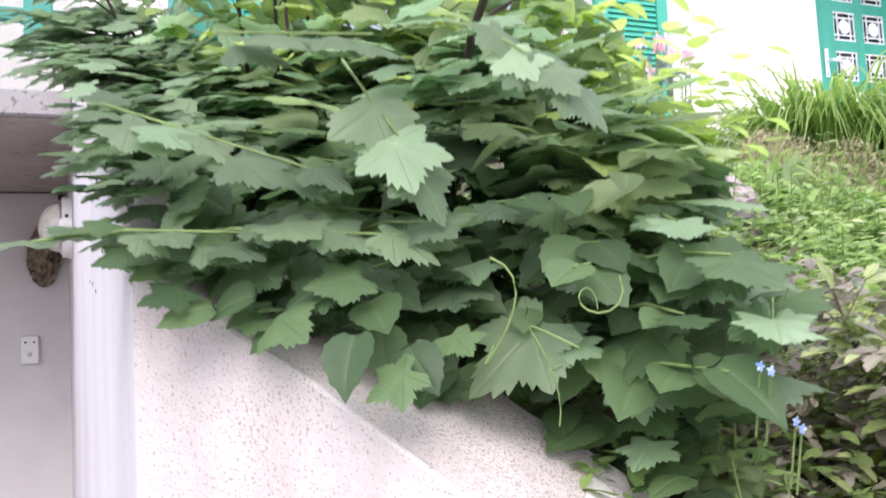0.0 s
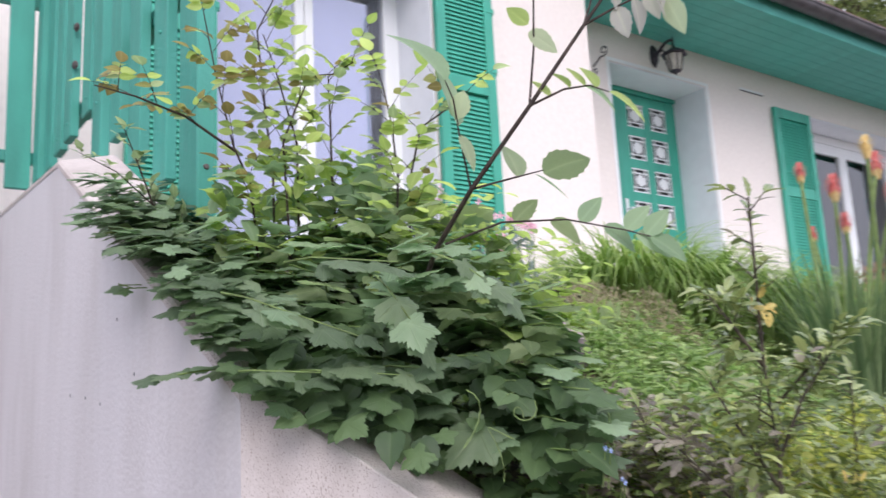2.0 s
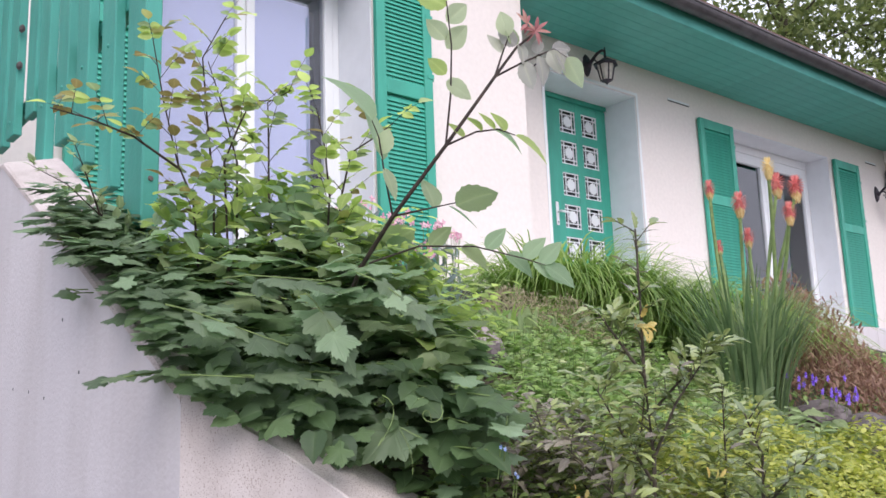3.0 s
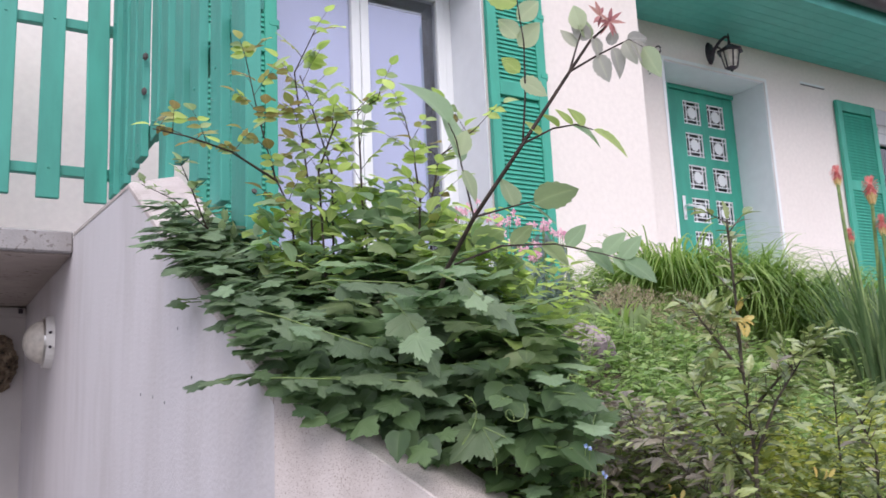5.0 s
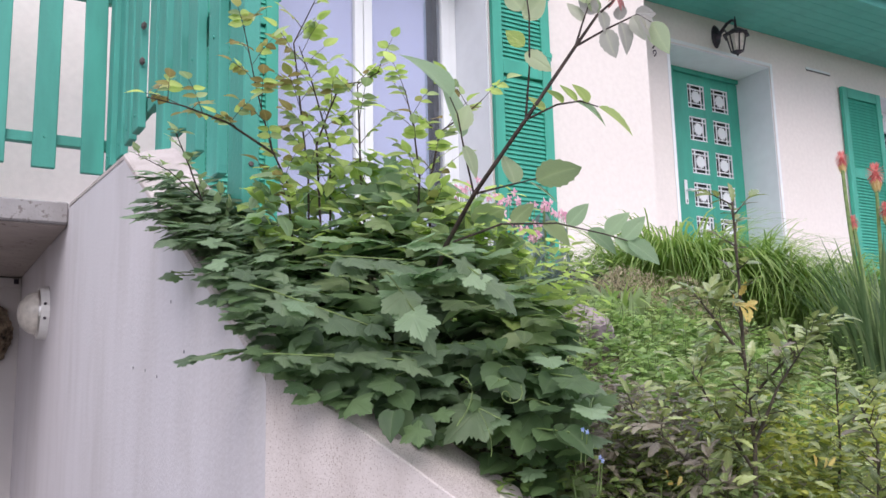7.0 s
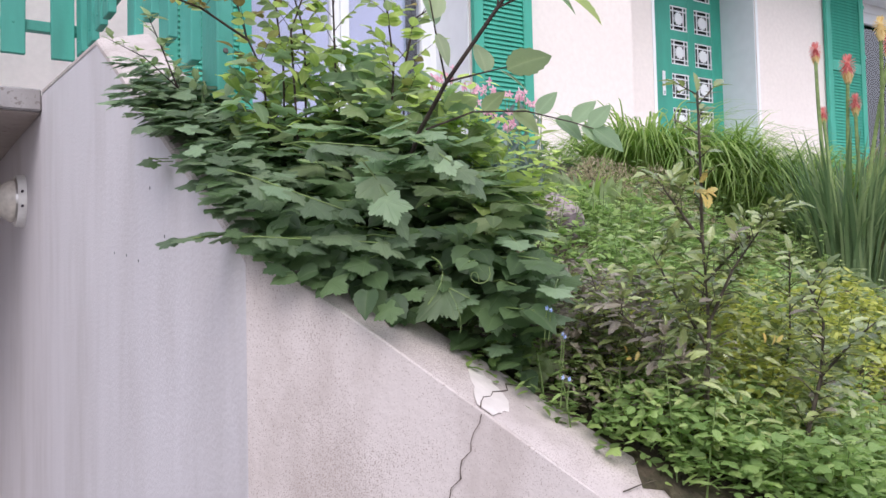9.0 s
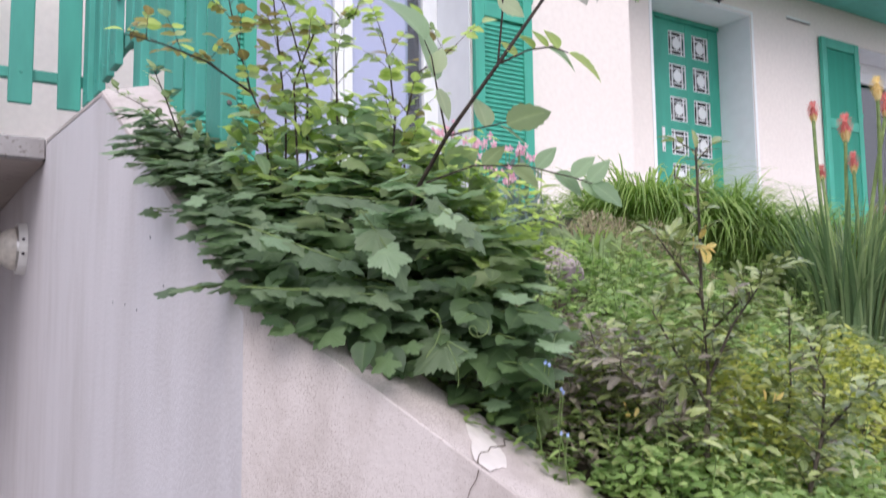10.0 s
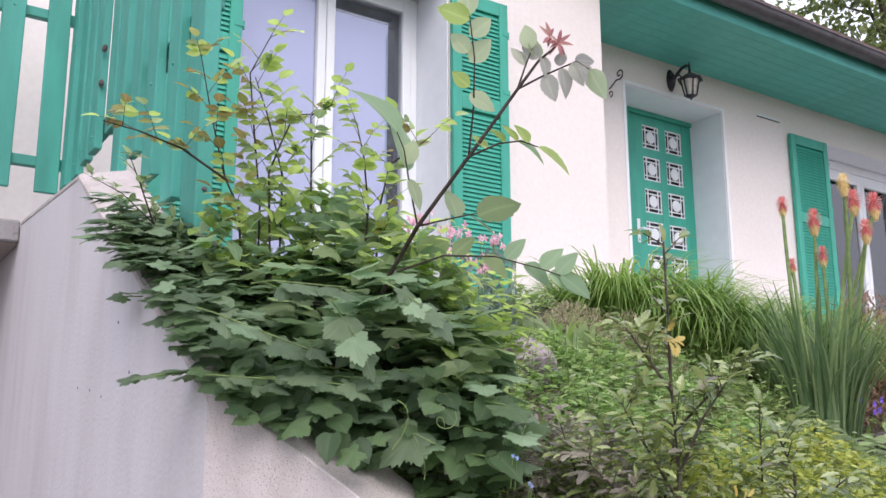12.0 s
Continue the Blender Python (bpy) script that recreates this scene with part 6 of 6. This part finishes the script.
for i in range(30):
    a = rng.uniform(0, math.tau)
    d = rng.uniform(0, 0.13)
    x, y = 1.68 + d * math.cos(a) * 1.6, 1.25 + d * math.sin(a)
    rs.append(leaf_matrix(Vector((x, y, ground_z(x, y) + 0.02)), Vector((math.cos(a) * 0.4, math.sin(a) * 0.4, rng.uniform(0.6, 1.2))), Vector((0, -1, 0.3)), rng.uniform(0.09, 0.15)))
leaf_parts("leaf", [face_mesh("leaf", v, f, L_OVAL) for v, f in (B_OVAL[0], B_LANCE[0])], rs, ros, 9)

# -- red-hot poker --
PB = Vector((2.70, 0.96, ground_z(2.70, 0.96)))
poker = clump("poker_plant", "clump of long arching leaves with red and yellow poker flowers", "flower clump", tuple(PB), 360, 0.62, 0.0062, 0.34, 0.12, L_POKER, 80)
m_red = [face_mesh("floret", v, f, P_RED) for v, f in B_LANCE[:1]]
m_cream = [face_mesh("floret", v, f, P_CREAM) for v, f in B_LANCE[:1]]
HEADS = ((2.74, 1.09, 2.574, 0.85), (2.815, 1.007, 2.501, 1.1), (2.742, 0.824, 2.601, 0.9), (2.833, 0.846, 2.549, 1.05), (2.877, 0.792, 2.529, 1.1), (2.78, 0.777, 2.417, 0.95), (2.797, 0.970, 2.357, 0.85), (2.773, 1.09, 2.335, 0.7))
for j, (hx, hy, hz, big_) in enumerate(HEADS):
    head = Vector((hx, hy, hz))
    b = bmesh.new()
    foot = PB + Vector((rng.uniform(-0.08, 0.08), rng.uniform(-0.08, 0.08), 0))
    tube(b, curve_pts(foot, head, (0.02 * (j % 3 - 1), 0, 0), 8), 0.009, 0.0065, 7)
    part("flower_stem", b, STEM_GREEN, poker)
    cream = j == 2
    b = bmesh.new()
    bmesh.ops.create_uvsphere(b, u_segments=12, v_segments=10, radius=1, matrix=Matrix.Translation(head) @ Matrix.Diagonal((0.013 * big_, 0.013 * big_, 0.04 * big_, 1)))
    part("flower_head", b, P_CREAM if cream else P_RED, poker, "pale yellow poker head" if cream else "red poker head, yellow below")
    red, yel = [], []
    for k in range(150):
        t = k / 149
        a = k * 2.4
        zz = head.z + (0.042 - 0.062 * t) * big_
        rr = 0.012 * big_ * math.sqrt(max(0.05, 1 - (1 - t) ** 3)) * (1 - 0.35 * t)
        d = Vector((math.cos(a), math.sin(a), 0))
        (yel if (t > 0.58 or cream) else red).append(leaf_matrix(Vector((head.x, head.y, zz)) + d * rr, d * (0.28 + 0.16 * math.sin(t * 3)) + UP * (0.5 - 1.7 * t), d + UP, 0.025 * big_))
    if red:
        scatter("bloom", [B_LANCE[0]], red, P_RED, poker, "red florets", seed=j)
    scatter("bloom", [B_LANCE[0]], yel, P_CREAM, poker, "yellow florets", seed=j)

# -- pink flowers --
pk = thing("pink_flowers", "group of small pink flowers on thin grey-green stems", "flowers", (1.3, 1.36, ground_z(1.3, 1.36)))
sb, pet, stl = bmesh.new(), [], []
for i, (x, y, z) in enumerate(((1.154, 1.431, 2.36), (1.226, 1.378, 2.392), (1.334, 1.315, 2.352), (1.415, 1.263, 2.324), (1.478, 1.223, 2.286), (1.347, 1.212, 2.223), (1.181, 1.411, 2.372), (1.29, 1.33, 2.34), (1.44, 1.25, 2.31), (1.30, 1.29, 2.28), (1.38, 1.28, 2.25))):
    c = Vector((x, y, z))
    for k in range(6):
        f = c + Vector((rng.uniform(-0.03, 0.03), rng.uniform(-0.03, 0.03), rng.uniform(-0.02, 0.02)))
        g = Vector((f.x + rng.uniform(-0.03, 0.03), f.y + 0.02, ground_z(f.x, f.y)))
        tube(sb, [g, (g + f) / 2, f], 0.0014, 0.001, 4)
        for q in range(5):
            a = q * math.tau / 5 + rng.random()
            pet.append(leaf_matrix(f, Vector((math.cos(a), -0.25, math.sin(a))), Vector((0, -1, 0.4)), rng.uniform(0.012, 0.017)))
        for q in range(4):
            stl.append(leaf_matrix(g.lerp(f, rng.uniform(0.05, 0.85)), Vector((rng.uniform(-1, 1), rng.uniform(-1, 1), 0.8)), Vector((0, -1, 0.4)), rng.uniform(0.03, 0.06)))
part("stalk_mass", sb, STEM_GREEN, pk, kind="stuff")
scatter("petals", B_SMALL, pet, P_PINK, pk, "pink petals", seed=1)
scatter("foliage", B_LANCE, stl, L_BLUE, pk, "grey-green narrow leaves", seed=2)


# -- small flowers --
def flowers(name, label, spots, n, spread, size, mat, seed):
    r = random.Random(seed)
    o = thing(name, label, "flowers", (spots[0][0], spots[0][1], ground_z(spots[0][0], spots[0][1])))
    b, pe = bmesh.new(), []
    for s in spots:
        for k in range(n):
            f = Vector(s) + Vector((r.uniform(-1, 1), r.uniform(-1, 1), r.uniform(-0.5, 0.5))) * spread
            g = Vector((f.x + 0.01, f.y + 0.02, max(ground_z(f.x, f.y), f.z - 0.05)))
            tube(b, [g, f], 0.001, 0.0008, 4)
            for q in range(5):
                a = q * math.tau / 5
                pe.append(leaf_matrix(f, Vector((math.cos(a), -0.3, math.sin(a))), Vector((-0.3, -1, 0.5)), size))
    part("stalk_mass", b, STEM_GREEN, o, kind="stuff")
    scatter("petals", B_SMALL, pe, mat, o, seed=seed)


flowers("forget_me_not", "tiny pale-blue flowers among the weeds", ((0.583, 0.086, 1.665), (0.60, 0.07, 1.56), (0.62, 0.12, 1.62)), 2, 0.010, 0.0042, P_BLUE, 1)
flowers("bellflowers", "violet-blue bellflowers on the bank", ((2.794, 0.799, 1.80), (2.764, 0.629, 1.75), (2.722, 0.597, 1.71), (2.76, 0.68, 1.77)), 6, 0.06, 0.014, P_PURPLE, 2)

# -- stones --
def stone(x, y, z, sx, sy, sz, mat, label, seed):
    b = bmesh.new()
    bmesh.ops.create_icosphere(b, subdivisions=4, radius=1)
    for v in b.verts:
        c = v.co.copy()
        k = 1 + 0.25 * noise.noise(c * 1.6 + Vector((seed, 0, 0))) + 0.08 * noise.noise(c * 5)
        v.co = Vector((c.x * sx * k, c.y * sy * k, c.z * sz * k)) + Vector((x, y, z))
    return solo("stone", b, mat, label, "stone", group="garden stones")


stone(1.39, 1.05, ground_z(1.39, 1.05) + 0.05, 0.085, 0.065, 0.065, STONE, "pale pinkish-grey rough garden stone", 1)
stone(1.40, 1.00, ground_z(1.40, 1.00) + 0.045, 0.05, 0.045, 0.045, DARK_STONE, "pinkish lichen-covered garden stone", 2)
stone(3.08, 0.90, ground_z(3.08, 0.9) + 0.03, 0.16, 0.1, 0.06, DARK_STONE, "dark rough garden stone on the bank", 3)
stone(3.28, 0.80, ground_z(3.28, 0.8) + 0.03, 0.15, 0.1, 0.07, DARK_STONE, "dark garden stone under the sedum", 4)

# -- spiny shrub in front of the bank --
hs_ = thing("spiny_shrub", "thin spiny shrub with glossy green and bronze leaves", "shrub", (0.9, 0.05, 1.4))
hl, hb, ho = [], [], []
H = [[(0.910, 0.066, 1.38), (0.902, 0.068, 1.456), (0.924, 0.074, 1.63), (0.921, 0.079, 1.781), (0.907, 0.065, 1.902), (0.882, 0.044, 2.033)],
     [(0.924, 0.074, 1.63), (0.938, 0.030, 1.723), (0.949, -0.019, 1.786)],
     [(0.909, 0.072, 1.501), (0.854, 0.081, 1.55), (0.800, 0.101, 1.607), (0.738, 0.124, 1.672)],
     [(1.080, -0.014, 1.3), (1.067, -0.014, 1.44), (1.093, -0.026, 1.533), (1.103, -0.028, 1.626), (1.092, -0.007, 1.702)],
     [(1.093, -0.026, 1.533), (1.113, -0.082, 1.6), (1.123, -0.115, 1.629)],
     [(0.918, 0.077, 1.593), (0.872, 0.105, 1.687), (0.841, 0.123, 1.754)],
     [(0.922, 0.078, 1.771), (0.871, 0.098, 1.847), (0.850, 0.114, 1.886)],
     [(0.924, 0.078, 1.705), (0.970, 0.020, 1.779), (1.006, -0.031, 1.823)],
     [(1.000, 0.206, 1.5), (1.030, 0.186, 1.65), (1.040, 0.166, 1.78)],
     [(0.830, 0.206, 1.5), (0.810, 0.206, 1.62), (0.780, 0.216, 1.72)],
     [(0.910, 0.106, 1.45), (0.850, 0.166, 1.58), (0.790, 0.186, 1.66)],
     [(1.170, 0.126, 1.42), (1.190, 0.106, 1.6), (1.170, 0.086, 1.76)]]
for j, pts in enumerate(H):
    r0 = 0.005 if j in (0, 3) else 0.0032
    ls = []
    leafy_stem(hs_, BARK, pts, ls, r0, 0.033, 0.02 if j == 0 else 0.0088, rng, 0.85, 0.3 if j in (0, 3) else 0.05, 0.12)
    for m in ls:
        (hb if (j in (2, 5, 9, 10) and rng.random() < 0.55) or rng.random() < 0.1 else hl).append(m)
rng.shuffle(hl)
leaf_parts("leaf", [face_mesh("leaf", v, f, L_HOLLY) for v, f in B_SPINY], hl[:200], hs_, 1)
leaf_parts("leaf", [face_mesh("leaf", v, f, L_BROWN) for v, f in B_SPINY], hb[:95], hs_, 2)
scatter("foliage", B_SPINY, hl[200:] + hb[95:], L_HOLLY, hs_, seed=5)
for j, (x, y, z) in enumerate(((0.905, 0.07, 1.867), (0.783, 0.116, 1.584), (1.01, 0.013, 1.601))):
    for k in range(8 if j == 0 else 3):
        ho.append(leaf_matrix(Vector((x, y, z)) + Vector((rng.uniform(-0.015, 0.015), rng.uniform(-0.015, 0.015), rng.uniform(-0.012, 0.012))), Vector((rng.uniform(-1, 1), -0.5, rng.uniform(-0.8, 0.8))), Vector((0, -1, 0.5)), 0.026 if j == 0 else 0.018))
leaf_parts("leaf", [face_mesh("leaf", v, f, L_ORANGE) for v, f in B_SPINY], ho, hs_, 3)
zone("bronze_weeds", "bronze and dark leafy undergrowth beside the bush", "undergrowth", 1900, 0.86, 0.29, 0.17, 0.2, 0.33, B_SPINY + B_SMALL, (0.014, 0.026), L_BROWN, 43)
zone("bronze_weeds", "bronze-purple spiny undergrowth on the bank", "undergrowth", 320, 1.02, 0.22, 0.2, 0.18, 0.28, B_SPINY + B_SMALL, (0.014, 0.026), L_BROWN, 53)
zone("bronze_weeds", "dark glossy undergrowth under the spiny shrub", "undergrowth", 1300, 1.06, 0.16, 0.34, 0.26, 0.40, B_SPINY, (0.02, 0.036), L_HOLLY, 44)


# -- trees behind the roof --
def tree(x, y, h, spread, seed, label):
    r = random.Random(seed)
    o = thing("tree", label, "tree", (x, y, 0), "trees behind the house")
    b = bmesh.new()
    top = Vector((x + r.uniform(-0.5, 0.5), y, h * 0.92))
    tube(b, curve_pts((x, y, -0.1), top, (0.3, 0, 0), 8, 0.08, r), 0.26, 0.05, 9)
    tips = []
    for k in range(26):
        t = 0.35 + 0.6 * k / 26
        a = k * 2.4 + r.random()
        s = Vector((x, y, 0)).lerp(top, t)
        ln = spread * (1.15 - 0.6 * t) * r.uniform(0.6, 1.1)
        e_ = s + Vector((math.cos(a), math.sin(a), r.uniform(0.1, 0.55))) * ln
        tube(b, curve_pts(s, e_, (0, 0, 0.2), 5, 0.05, r), 0.07 * (1.2 - t), 0.015, 6)
        tips += [s.lerp(e_, q) for q in (0.4, 0.6, 0.8, 1.0)]
    part("trunk", b, BARK, o)
    ms = []
    for p in tips:
        cr = r.uniform(0.45, 0.95)
        for k in range(120):
            d = Vector((r.gauss(0, 1), r.gauss(0, 1), r.gauss(0, 0.7)))
            d = d.normalized() * cr * r.random() ** 0.4
            ms.append(leaf_matrix(p + d, Vector((r.uniform(-1, 1), r.uniform(-1, 1), r.uniform(-1, 0.3))), UP + Vector((r.uniform(-0.6, 0.6), r.uniform(-0.8, 0.4), 0)), r.uniform(0.1, 0.16)))
    scatter("crown", B_SMALL, ms, L_TREE, o, seed=seed)


tree(14.2, 6.6, 10.5, 3.0, 1, "tall green tree behind the house roof")
tree(17.5, 5.0, 11.5, 3.2, 2, "tall leafy tree beyond the house corner")
tree(12.2, 9.6, 11.0, 2.6, 3, "green tree rising behind the roof ridge")
tree(21.0, 3.0, 9.0, 3.0, 4, "broad green tree in the neighbouring garden")
